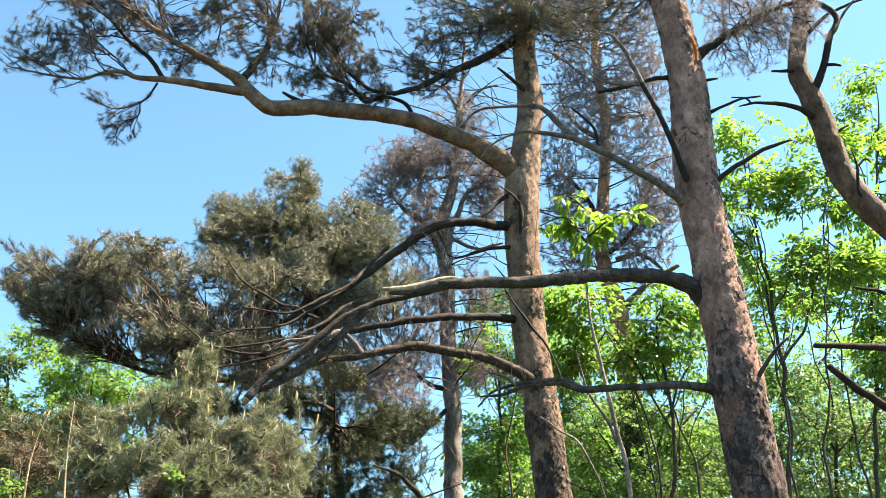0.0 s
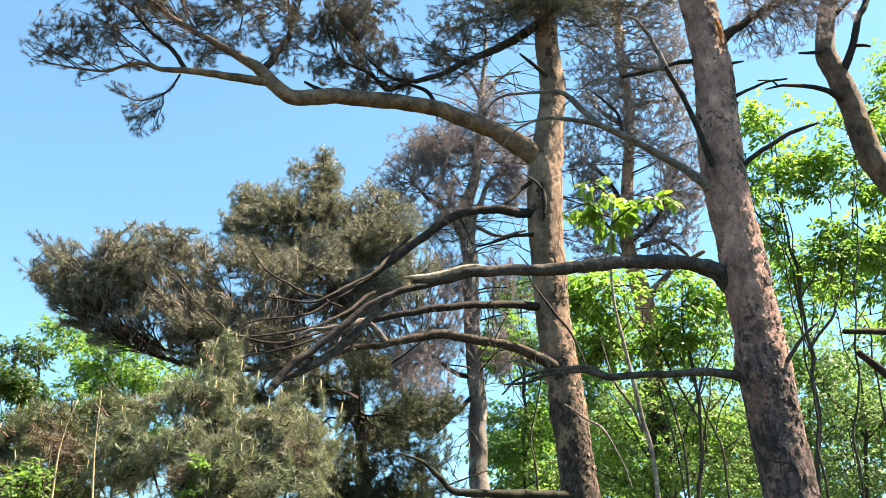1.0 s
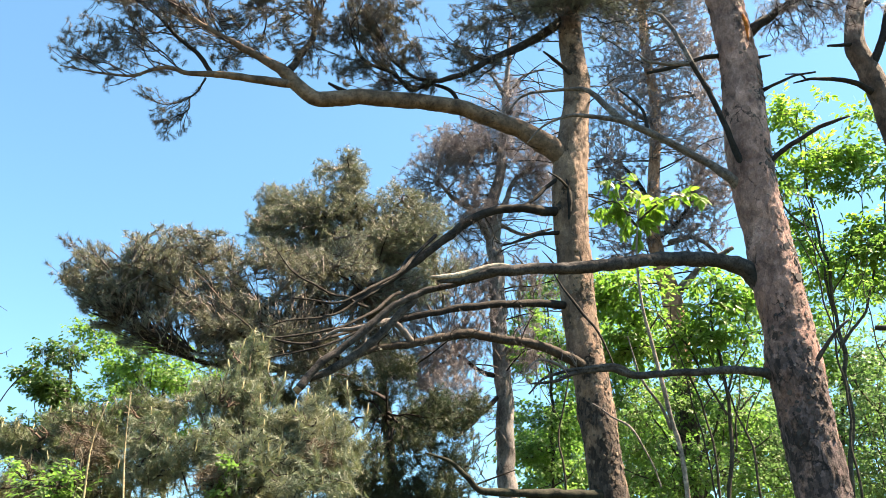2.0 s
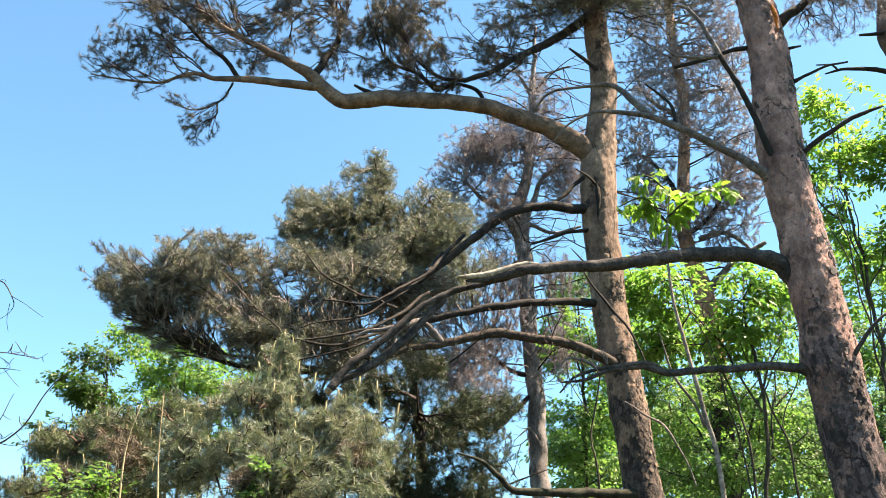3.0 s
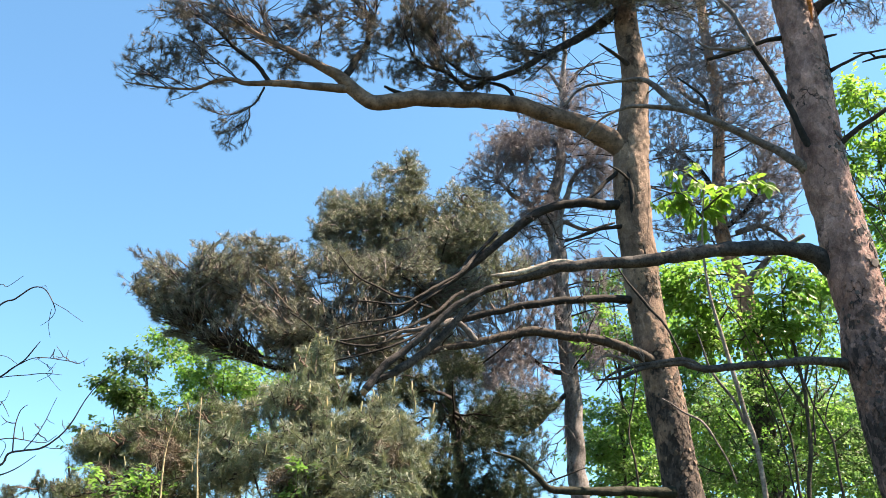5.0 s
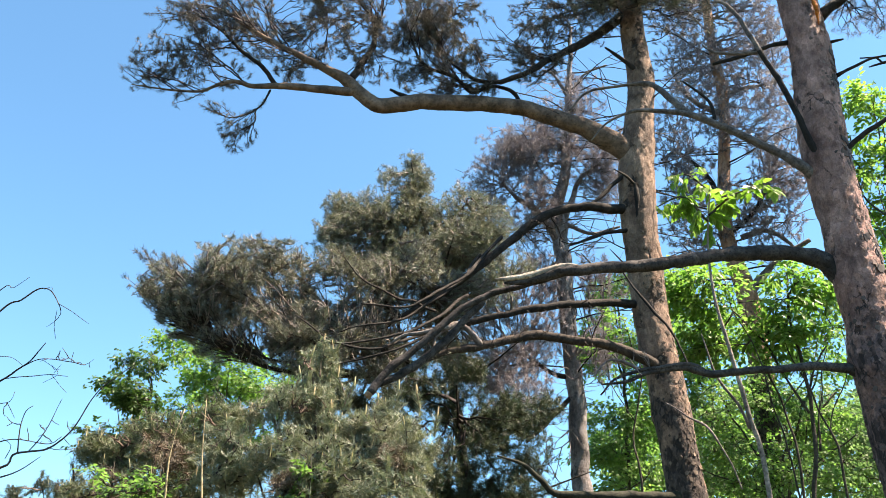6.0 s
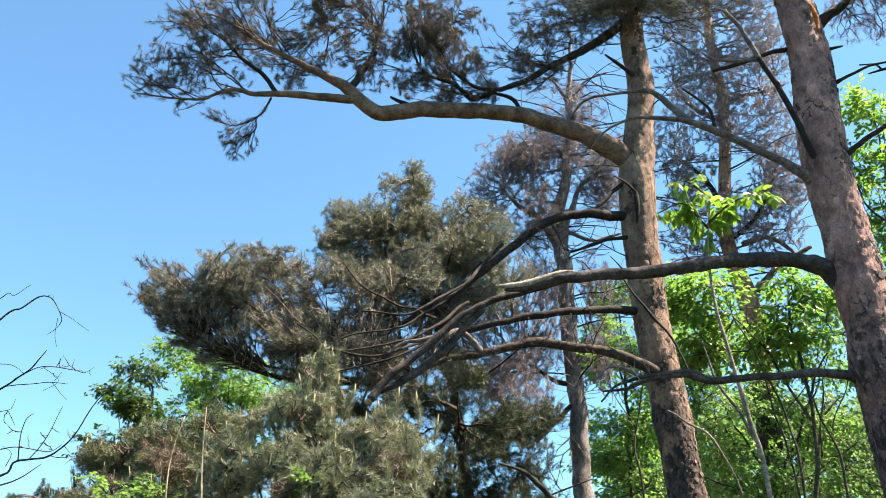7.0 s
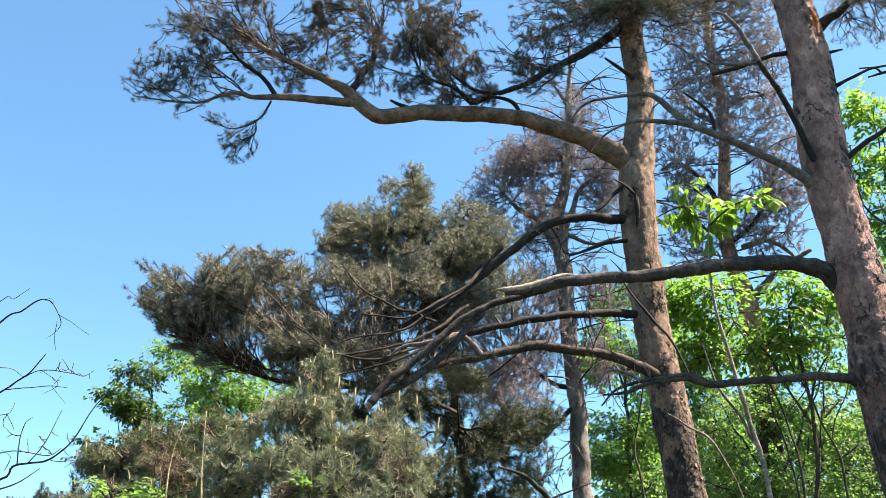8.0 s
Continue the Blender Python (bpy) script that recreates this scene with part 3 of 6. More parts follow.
# ---- the pine with the fork, behind ----
def forked_pine():
    base = (1.20, 8.50, -0.06)
    t = tree_base("pine_tree", (base[0], base[1], 0), "tall tan-barked pine with one heavy forking limb")
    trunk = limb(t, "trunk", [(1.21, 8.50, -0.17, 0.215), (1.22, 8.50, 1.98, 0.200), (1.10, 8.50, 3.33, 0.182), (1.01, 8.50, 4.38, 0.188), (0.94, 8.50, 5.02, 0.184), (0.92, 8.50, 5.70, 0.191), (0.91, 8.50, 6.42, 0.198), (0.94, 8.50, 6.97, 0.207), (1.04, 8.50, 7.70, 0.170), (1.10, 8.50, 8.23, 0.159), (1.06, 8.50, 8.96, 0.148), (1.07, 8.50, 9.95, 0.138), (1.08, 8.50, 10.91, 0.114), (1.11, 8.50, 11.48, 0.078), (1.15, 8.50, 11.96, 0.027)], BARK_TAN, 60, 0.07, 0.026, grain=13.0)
    big = limb(t, "limb", [(0.96, 8.50, 7.00, 0.090), (0.74, 8.40, 7.22, 0.133), (0.44, 8.30, 7.38, 0.114), (0.11, 8.20, 7.49, 0.102), (-0.29, 8.10, 7.61, 0.096), (-0.69, 8.00, 7.64, 0.092), (-1.08, 7.90, 7.62, 0.094), (-1.46, 7.80, 7.60, 0.093), (-1.84, 7.75, 7.54, 0.092), (-2.02, 7.70, 7.55, 0.086), (-2.19, 7.65, 7.68, 0.081), (-2.32, 7.60, 7.81, 0.072), (-2.54, 7.50, 7.93, 0.052), (-2.85, 7.40, 8.07, 0.040), (-3.24, 7.30, 8.29, 0.029), (-3.64, 7.20, 8.54, 0.017)], LIMB_TAN, 22, 0.06, 0.035, "heavy tan limb curving out and up")
    fork = limb(t, "limb", [(-2.18, 7.65, 7.70, 0.045), (-2.37, 7.60, 7.68, 0.051), (-2.71, 7.55, 7.71, 0.045), (-3.02, 7.50, 7.74, 0.041), (-3.37, 7.40, 7.70, 0.028), (-3.62, 7.30, 7.71, 0.022), (-3.95, 7.20, 7.53, 0.015), (-4.27, 7.10, 7.50, 0.012), (-4.66, 7.00, 7.54, 0.006)], LIMB_TAN, 12, 0.06)
    rise = limb(t, "limb", [(-2.29, 7.60, 7.85, 0.045), (-2.21, 7.70, 8.14, 0.043), (-2.12, 7.80, 8.49, 0.037), (-2.14, 7.90, 8.98, 0.028), (-2.38, 7.90, 9.36, 0.018)], DARK_LIMB, 8, 0.06)
    rise2 = limb(t, "limb", [(-3.15, 7.50, 7.75, 0.029), (-3.32, 7.40, 7.97, 0.026), (-3.57, 7.30, 8.17, 0.022), (-3.81, 7.20, 8.41, 0.016), (-4.12, 7.20, 8.67, 0.010)], DARK_LIMB, 7, 0.06)
    droop = limb(t, "limb", [(-3.22, 7.50, 7.70, 0.013), (-3.25, 7.40, 7.43, 0.011), (-3.35, 7.30, 7.23, 0.009), (-3.51, 7.20, 7.12, 0.007), (-3.69, 7.10, 7.17, 0.004)], DARK_LIMB, 6, 0.05)
    droop2 = limb(t, "limb", [(-3.30, 7.35, 7.31, 0.009), (-3.27, 7.30, 7.10, 0.008), (-3.43, 7.30, 6.99, 0.006), (-3.47, 7.30, 6.81, 0.004)], DARK_LIMB, 6, 0.05)
    limb(t, "stub", [(-1.65, 7.80, 7.68, 0.029), (-1.75, 7.75, 7.70, 0.026), (-1.84, 7.70, 7.73, 0.016)], DARK_LIMB, 7)
    upper = limb(t, "limb", [(1.00, 8.50, 9.30, 0.075), (0.78, 8.40, 9.02, 0.059), (0.47, 8.30, 8.72, 0.050), (0.04, 8.10, 8.33, 0.042), (-0.30, 8.00, 8.05, 0.034), (-0.63, 7.90, 7.88, 0.027), (-0.95, 7.80, 7.93, 0.020), (-1.29, 7.70, 8.27, 0.013)], DARK_LIMB, 10)
    u2 = limb(t, "limb", [(-0.36, 8.10, 7.70, 0.027), (-0.44, 8.05, 7.83, 0.024), (-0.63, 8.00, 7.90, 0.020), (-0.96, 7.90, 7.82, 0.017), (-1.32, 7.90, 8.27, 0.014)], DARK_LIMB, 7)
    u3 = limb(t, "limb", [(-0.69, 7.90, 7.87, 0.020), (-0.89, 7.90, 7.76, 0.026), (-1.12, 7.80, 7.93, 0.023), (-1.48, 7.70, 8.10, 0.017), (-1.63, 7.60, 8.53, 0.010)], DARK_LIMB, 7)
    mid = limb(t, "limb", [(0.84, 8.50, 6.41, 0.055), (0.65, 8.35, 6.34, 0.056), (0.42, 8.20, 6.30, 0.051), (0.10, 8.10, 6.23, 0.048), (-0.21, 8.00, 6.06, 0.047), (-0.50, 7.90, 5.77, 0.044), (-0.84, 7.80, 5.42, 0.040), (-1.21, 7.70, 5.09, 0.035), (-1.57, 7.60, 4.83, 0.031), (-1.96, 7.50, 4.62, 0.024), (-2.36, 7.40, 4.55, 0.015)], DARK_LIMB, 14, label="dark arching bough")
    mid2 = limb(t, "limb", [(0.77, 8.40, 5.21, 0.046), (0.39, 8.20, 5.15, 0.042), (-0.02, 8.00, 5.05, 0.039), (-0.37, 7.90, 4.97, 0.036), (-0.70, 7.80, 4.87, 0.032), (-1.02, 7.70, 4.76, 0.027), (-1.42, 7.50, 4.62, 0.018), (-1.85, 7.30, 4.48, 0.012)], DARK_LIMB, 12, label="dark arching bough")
    low = limb(t, "limb", [(0.97, 8.40, 4.50, 0.057), (0.73, 8.20, 4.56, 0.052), (0.44, 8.10, 4.64, 0.048), (0.09, 8.00, 4.68, 0.045), (-0.25, 7.90, 4.70, 0.044), (-0.52, 7.80, 4.62, 0.042), (-0.79, 7.70, 4.52, 0.039), (-1.10, 7.60, 4.45, 0.034), (-1.40, 7.50, 4.30, 0.026), (-1.79, 7.40, 4.18, 0.019), (-2.31, 7.20, 4.22, 0.013), (-2.80, 7.10, 4.27, 0.009), (-3.30, 7.00, 4.47, 0.006)], LIMB_BROWN, 14, label="arching bough with peeling bark")
    limb(t, "limb", [(-0.78, 7.70, 4.53, 0.036), (-0.89, 7.65, 4.66, 0.027), (-1.01, 7.60, 4.73, 0.030), (-1.13, 7.50, 4.63, 0.024), (-1.20, 7.45, 4.53, 0.019), (-1.20, 7.40, 4.40, 0.013)], GREY_TWIG, 8)
    limb(t, "limb", [(1.05, 8.40, 3.21, 0.060), (0.62, 8.20, 3.19, 0.046), (0.29, 8.00, 3.16, 0.040), (-0.10, 7.90, 3.16, 0.034), (-0.26, 7.80, 3.26, 0.028), (-0.40, 7.70, 3.38, 0.018), (-0.63, 7.60, 3.44, 0.008)], MOSSY, 9, label="low bough grown over with moss")
    limb(t, "stub", [(1.05, 8.40, 8.28, 0.032), (0.88, 8.30, 8.40, 0.025), (0.68, 8.20, 8.52, 0.014)], DARK_LIMB, 6)
    limb(t, "limb", [(0.77, 8.40, 6.09, 0.026), (0.48, 8.30, 6.01, 0.019), (0.19, 8.20, 5.86, 0.012), (0.04, 8.10, 5.84, 0.006)], DARK_LIMB, 6)
    limb(t, "limb", [(0.80, 8.40, 6.82, 0.026), (0.62, 8.30, 6.61, 0.026), (0.42, 8.20, 6.36, 0.019), (0.22, 8.10, 6.20, 0.009)], DARK_LIMB, 6)
    bark_flakes(MADE["trunk"], trunk, 190, 3.3, 5.6, -58, 28, 0.028, FLAKE_TAN, 203)
    bark_flakes(MADE["trunk"], trunk, 50, 3.2, 9.5, -95, 40, 0.03, FLAKE_TAN, 204)
    limb(t, "bark_scar", [(0.87, 8.32, 6.78, 0.013), (0.89, 8.31, 6.57, 0.029), (0.89, 8.31, 6.38, 0.029), (0.87, 8.32, 6.18, 0.010)], DARK_LIMB, 8, 0.3, 0.02, "dark vertical scar in the bark", parent=MADE["trunk"])
    limb(t, "limb", [(0.65, 8.10, 6.71, 0.006), (0.77, 8.20, 6.68, 0.013), (0.88, 8.30, 6.62, 0.016)], DARK_LIMB, 6)
    limb(t, "limb", [(0.65, 8.10, 5.44, 0.006), (0.76, 8.10, 5.24, 0.012), (0.88, 8.05, 5.01, 0.015), (1.04, 8.00, 4.76, 0.011), (1.16, 7.95, 4.47, 0.008), (1.20, 7.90, 4.25, 0.006)], DARK_LIMB, 6, wobble=0.03)
    limb(t, "limb", [(0.96, 8.20, 4.06, 0.006), (1.14, 8.10, 3.90, 0.008), (1.32, 8.05, 3.78, 0.011), (1.42, 8.00, 3.50, 0.008), (1.53, 8.00, 3.19, 0.008)], GREY_TWIG, 6, wobble=0.03)
    side_limbs(t, trunk, 20, 5.6, 9.6, (0.6, 1.5), DARK_LIMB, 131, 0.009)
    # the high airy crown
    high = [(-3.04, 7.60, 8.53, 1.00, 0.70, 0.61), (-3.94, 7.30, 8.25, 0.90, 0.60, 0.51), (-4.27, 7.10, 7.79, 0.52, 0.40, 0.32), (-2.44, 7.70, 8.98, 0.96, 0.80, 0.64), (-3.54, 7.40, 9.14, 1.35, 0.80, 0.55), (-2.19, 7.80, 9.84, 1.59, 0.90, 0.60)]
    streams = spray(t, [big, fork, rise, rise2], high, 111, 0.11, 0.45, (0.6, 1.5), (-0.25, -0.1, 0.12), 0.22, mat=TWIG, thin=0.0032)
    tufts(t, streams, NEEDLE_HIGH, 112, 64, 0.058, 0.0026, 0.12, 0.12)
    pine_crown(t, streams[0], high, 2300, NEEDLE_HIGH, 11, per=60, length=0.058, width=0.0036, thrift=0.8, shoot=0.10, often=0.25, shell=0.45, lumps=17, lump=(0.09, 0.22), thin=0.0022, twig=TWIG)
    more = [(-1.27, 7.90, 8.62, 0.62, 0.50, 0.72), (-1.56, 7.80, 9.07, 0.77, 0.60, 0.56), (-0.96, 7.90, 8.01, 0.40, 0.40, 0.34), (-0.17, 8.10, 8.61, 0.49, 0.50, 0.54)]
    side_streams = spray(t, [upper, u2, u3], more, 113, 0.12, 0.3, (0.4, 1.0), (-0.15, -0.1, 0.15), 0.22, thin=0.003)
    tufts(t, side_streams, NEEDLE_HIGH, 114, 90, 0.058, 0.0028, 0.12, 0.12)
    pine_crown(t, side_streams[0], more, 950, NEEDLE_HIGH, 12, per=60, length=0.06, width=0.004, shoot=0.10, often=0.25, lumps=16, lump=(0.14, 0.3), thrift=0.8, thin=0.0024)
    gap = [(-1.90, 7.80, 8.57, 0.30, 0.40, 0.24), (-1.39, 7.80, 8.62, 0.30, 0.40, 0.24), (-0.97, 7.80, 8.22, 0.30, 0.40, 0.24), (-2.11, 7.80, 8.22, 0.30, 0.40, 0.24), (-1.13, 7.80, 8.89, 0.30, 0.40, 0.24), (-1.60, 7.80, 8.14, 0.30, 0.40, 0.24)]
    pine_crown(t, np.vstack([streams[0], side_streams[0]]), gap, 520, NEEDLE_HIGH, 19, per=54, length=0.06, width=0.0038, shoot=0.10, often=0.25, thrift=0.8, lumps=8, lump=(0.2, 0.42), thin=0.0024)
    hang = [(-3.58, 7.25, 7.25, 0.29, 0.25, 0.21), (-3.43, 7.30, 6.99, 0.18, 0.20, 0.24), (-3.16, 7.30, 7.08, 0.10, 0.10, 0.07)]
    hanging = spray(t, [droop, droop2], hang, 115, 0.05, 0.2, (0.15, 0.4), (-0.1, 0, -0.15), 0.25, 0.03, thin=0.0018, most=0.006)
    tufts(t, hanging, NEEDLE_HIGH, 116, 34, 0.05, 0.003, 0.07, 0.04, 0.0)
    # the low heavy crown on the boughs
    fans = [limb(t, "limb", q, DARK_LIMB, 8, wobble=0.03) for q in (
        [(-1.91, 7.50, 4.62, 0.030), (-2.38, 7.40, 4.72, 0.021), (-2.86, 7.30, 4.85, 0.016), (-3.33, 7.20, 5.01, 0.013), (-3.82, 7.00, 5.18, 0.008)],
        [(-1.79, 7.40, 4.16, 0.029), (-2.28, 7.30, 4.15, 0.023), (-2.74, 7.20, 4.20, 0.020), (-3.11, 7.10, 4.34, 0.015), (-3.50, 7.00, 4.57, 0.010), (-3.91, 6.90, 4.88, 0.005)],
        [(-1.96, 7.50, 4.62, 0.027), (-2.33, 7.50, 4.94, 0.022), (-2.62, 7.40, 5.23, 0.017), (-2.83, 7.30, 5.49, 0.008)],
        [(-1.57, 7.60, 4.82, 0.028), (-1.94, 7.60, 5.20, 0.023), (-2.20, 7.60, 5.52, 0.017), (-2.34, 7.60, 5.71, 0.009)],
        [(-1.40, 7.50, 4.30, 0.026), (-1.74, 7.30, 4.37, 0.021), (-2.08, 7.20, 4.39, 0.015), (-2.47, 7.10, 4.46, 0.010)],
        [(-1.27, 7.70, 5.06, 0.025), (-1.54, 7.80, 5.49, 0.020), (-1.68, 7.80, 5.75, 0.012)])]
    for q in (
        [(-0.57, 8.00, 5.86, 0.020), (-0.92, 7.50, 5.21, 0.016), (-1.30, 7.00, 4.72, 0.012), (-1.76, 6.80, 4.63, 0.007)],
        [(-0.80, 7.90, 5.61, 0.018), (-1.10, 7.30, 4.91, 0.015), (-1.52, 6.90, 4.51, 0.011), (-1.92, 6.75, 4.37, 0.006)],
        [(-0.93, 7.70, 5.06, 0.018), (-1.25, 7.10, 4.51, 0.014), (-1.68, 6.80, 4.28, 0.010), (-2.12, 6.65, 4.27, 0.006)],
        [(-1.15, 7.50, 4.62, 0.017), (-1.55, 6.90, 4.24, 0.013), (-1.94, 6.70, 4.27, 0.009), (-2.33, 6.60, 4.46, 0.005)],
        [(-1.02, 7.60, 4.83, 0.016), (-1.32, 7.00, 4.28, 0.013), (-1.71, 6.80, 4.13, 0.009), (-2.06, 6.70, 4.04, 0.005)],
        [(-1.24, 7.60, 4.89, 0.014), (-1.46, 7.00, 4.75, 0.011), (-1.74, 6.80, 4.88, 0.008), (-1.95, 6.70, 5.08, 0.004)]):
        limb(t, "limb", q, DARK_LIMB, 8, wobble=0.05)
    heavy = [(-3.45, 7.10, 4.99, 0.55, 0.60, 0.34), (-3.78, 7.00, 5.00, 0.22, 0.40, 0.22), (-2.77, 7.20, 5.01, 0.56, 0.80, 0.40), (-2.58, 7.20, 4.62, 0.44, 0.60, 0.21), (-2.09, 7.40, 4.93, 0.62, 0.80, 0.52), (-2.28, 7.20, 4.39, 0.62, 0.60, 0.19), (-1.39, 7.70, 5.25, 0.57, 0.70, 0.38), (-3.12, 7.20, 5.30, 0.34, 0.40, 0.17), (-3.12, 7.30, 4.85, 0.43, 0.40, 0.16), (-2.46, 7.50, 4.70, 0.49, 0.40, 0.23), (-1.61, 7.40, 4.46, 0.42, 0.50, 0.23), (-1.95, 7.20, 4.20, 0.36, 0.40, 0.13), (-1.31, 8.00, 5.05, 0.50, 0.40, 0.28), (-1.76, 7.80, 4.72, 0.50, 0.40, 0.25), (-0.95, 8.20, 5.38, 0.34, 0.35, 0.26), (-1.20, 8.10, 4.72, 0.34, 0.35, 0.16)]
    low_streams = spray(t, fans, heavy, 117, 0.10, 0.1, (0.4, 1.1), (-0.3, -0.25, 0.15), 0.2, mat=LIMB_BROWN, thin=0.0036, most=0.014)
    tufts(t, low_streams, NEEDLE, 118, 44, 0.068, 0.0044, 0.12, 0.1, 0.5)
    pine_crown(t, np.vstack([low_streams[0], along(fans, 0.1, 0.1)]), heavy, 7600, NEEDLE, 14, per=36, length=0.066, width=0.005, lumps=10, lump=(0.2, 0.42), thin=0.0044, thrift=0.5, often=0.35, twig=GREY_TWIG, bare=0.22, label="dense olive-brown needles")
    under = [(-3.47, 7.00, 4.66, 0.31, 0.35, 0.19), (-3.05, 7.10, 4.41, 0.38, 0.35, 0.19)]
    bare_streams = spray(t, fans[:2] + [low], under, 121, 0.045, 0.3, (0.4, 1.0), (-0.35, -0.15, 0.3), 0.25, 0.05, mat=LIMB_BROWN, thin=0.0036, most=0.012)
    tufts(t, bare_streams, NEEDLE, 122, 40, 0.065, 0.0042, 0.10, 0.03, 0.4)
    tip = [(-3.97, 6.90, 5.10, 0.21, 0.25, 0.26), (-4.10, 6.90, 5.22, 0.06, 0.10, 0.09), (-3.83, 6.95, 5.21, 0.16, 0.20, 0.13)]
    feathers = spray(t, fans[:2], tip, 119, 0.04, 0.8, (0.2, 0.5), (-0.3, 0, 0.3), 0.25, 0.04, thin=0.002, most=0.006)
    tufts(t, feathers, NEEDLE_HIGH, 120, 50, 0.06, 0.0036, 0.09, 0.1, 0.3)
    # bare grey twigs hanging among the boughs
    pine_crown(t, along(fans, 0.08, 0.0), [(-2.62, 6.85, 4.57, 0.75, 0.15, 0.38), (-1.79, 7.00, 4.52, 0.56, 0.15, 0.33), (-3.31, 6.75, 4.74, 0.40, 0.12, 0.25), (-2.22, 6.90, 4.17, 0.64, 0.15, 0.13)], 420, NEEDLE, 17, bare=1.0, twig=PALE_TWIG, thrift=0.8, thin=0.003)
    pine_crown(t, along([mid, mid2, low], 0.1, 0.15), [(-1.21, 7.50, 4.62, 0.65, 0.30, 0.23), (-1.84, 7.20, 4.55, 0.62, 0.30, 0.28), (-0.14, 7.90, 5.81, 0.36, 0.30, 0.27), (-0.36, 7.80, 4.74, 0.45, 0.20, 0.18), (0.21, 8.00, 4.82, 0.35, 0.30, 0.31)], 330, NEEDLE, 16, bare=1.0, twig=LIMB_BROWN, thrift=0.6, thin=0.0028)
    top = along([smooth_path(local(t, [(1.03, 8.50, 9.54, 0.034), (1.05, 8.50, 10.58, 0.035), (1.09, 8.50, 11.48, 0.037)]), 0.1)], 0.2)
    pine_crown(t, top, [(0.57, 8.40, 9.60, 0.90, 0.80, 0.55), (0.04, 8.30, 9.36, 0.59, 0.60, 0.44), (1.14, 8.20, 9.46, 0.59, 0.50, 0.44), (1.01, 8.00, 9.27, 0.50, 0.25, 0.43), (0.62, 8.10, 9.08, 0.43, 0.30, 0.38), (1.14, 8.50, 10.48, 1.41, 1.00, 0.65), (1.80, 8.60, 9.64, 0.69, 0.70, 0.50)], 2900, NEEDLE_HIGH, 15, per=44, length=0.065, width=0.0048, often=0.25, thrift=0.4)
    # lighter needles than the crown around them stand for sunlight on the head
    pine_crown(t, top, [(0.98, 7.98, 9.16, 0.46, 0.22, 0.22), (0.55, 8.00, 9.10, 0.36, 0.25, 0.20), (1.45, 8.10, 9.20, 0.36, 0.25, 0.26)], 420, NEEDLE, 18, per=44, length=0.065, width=0.004, often=0.3, thrift=0.4, lumps=8, lump=(0.2, 0.45), label="olive needles coloured as if sunlit at the head of the tree")
    return t


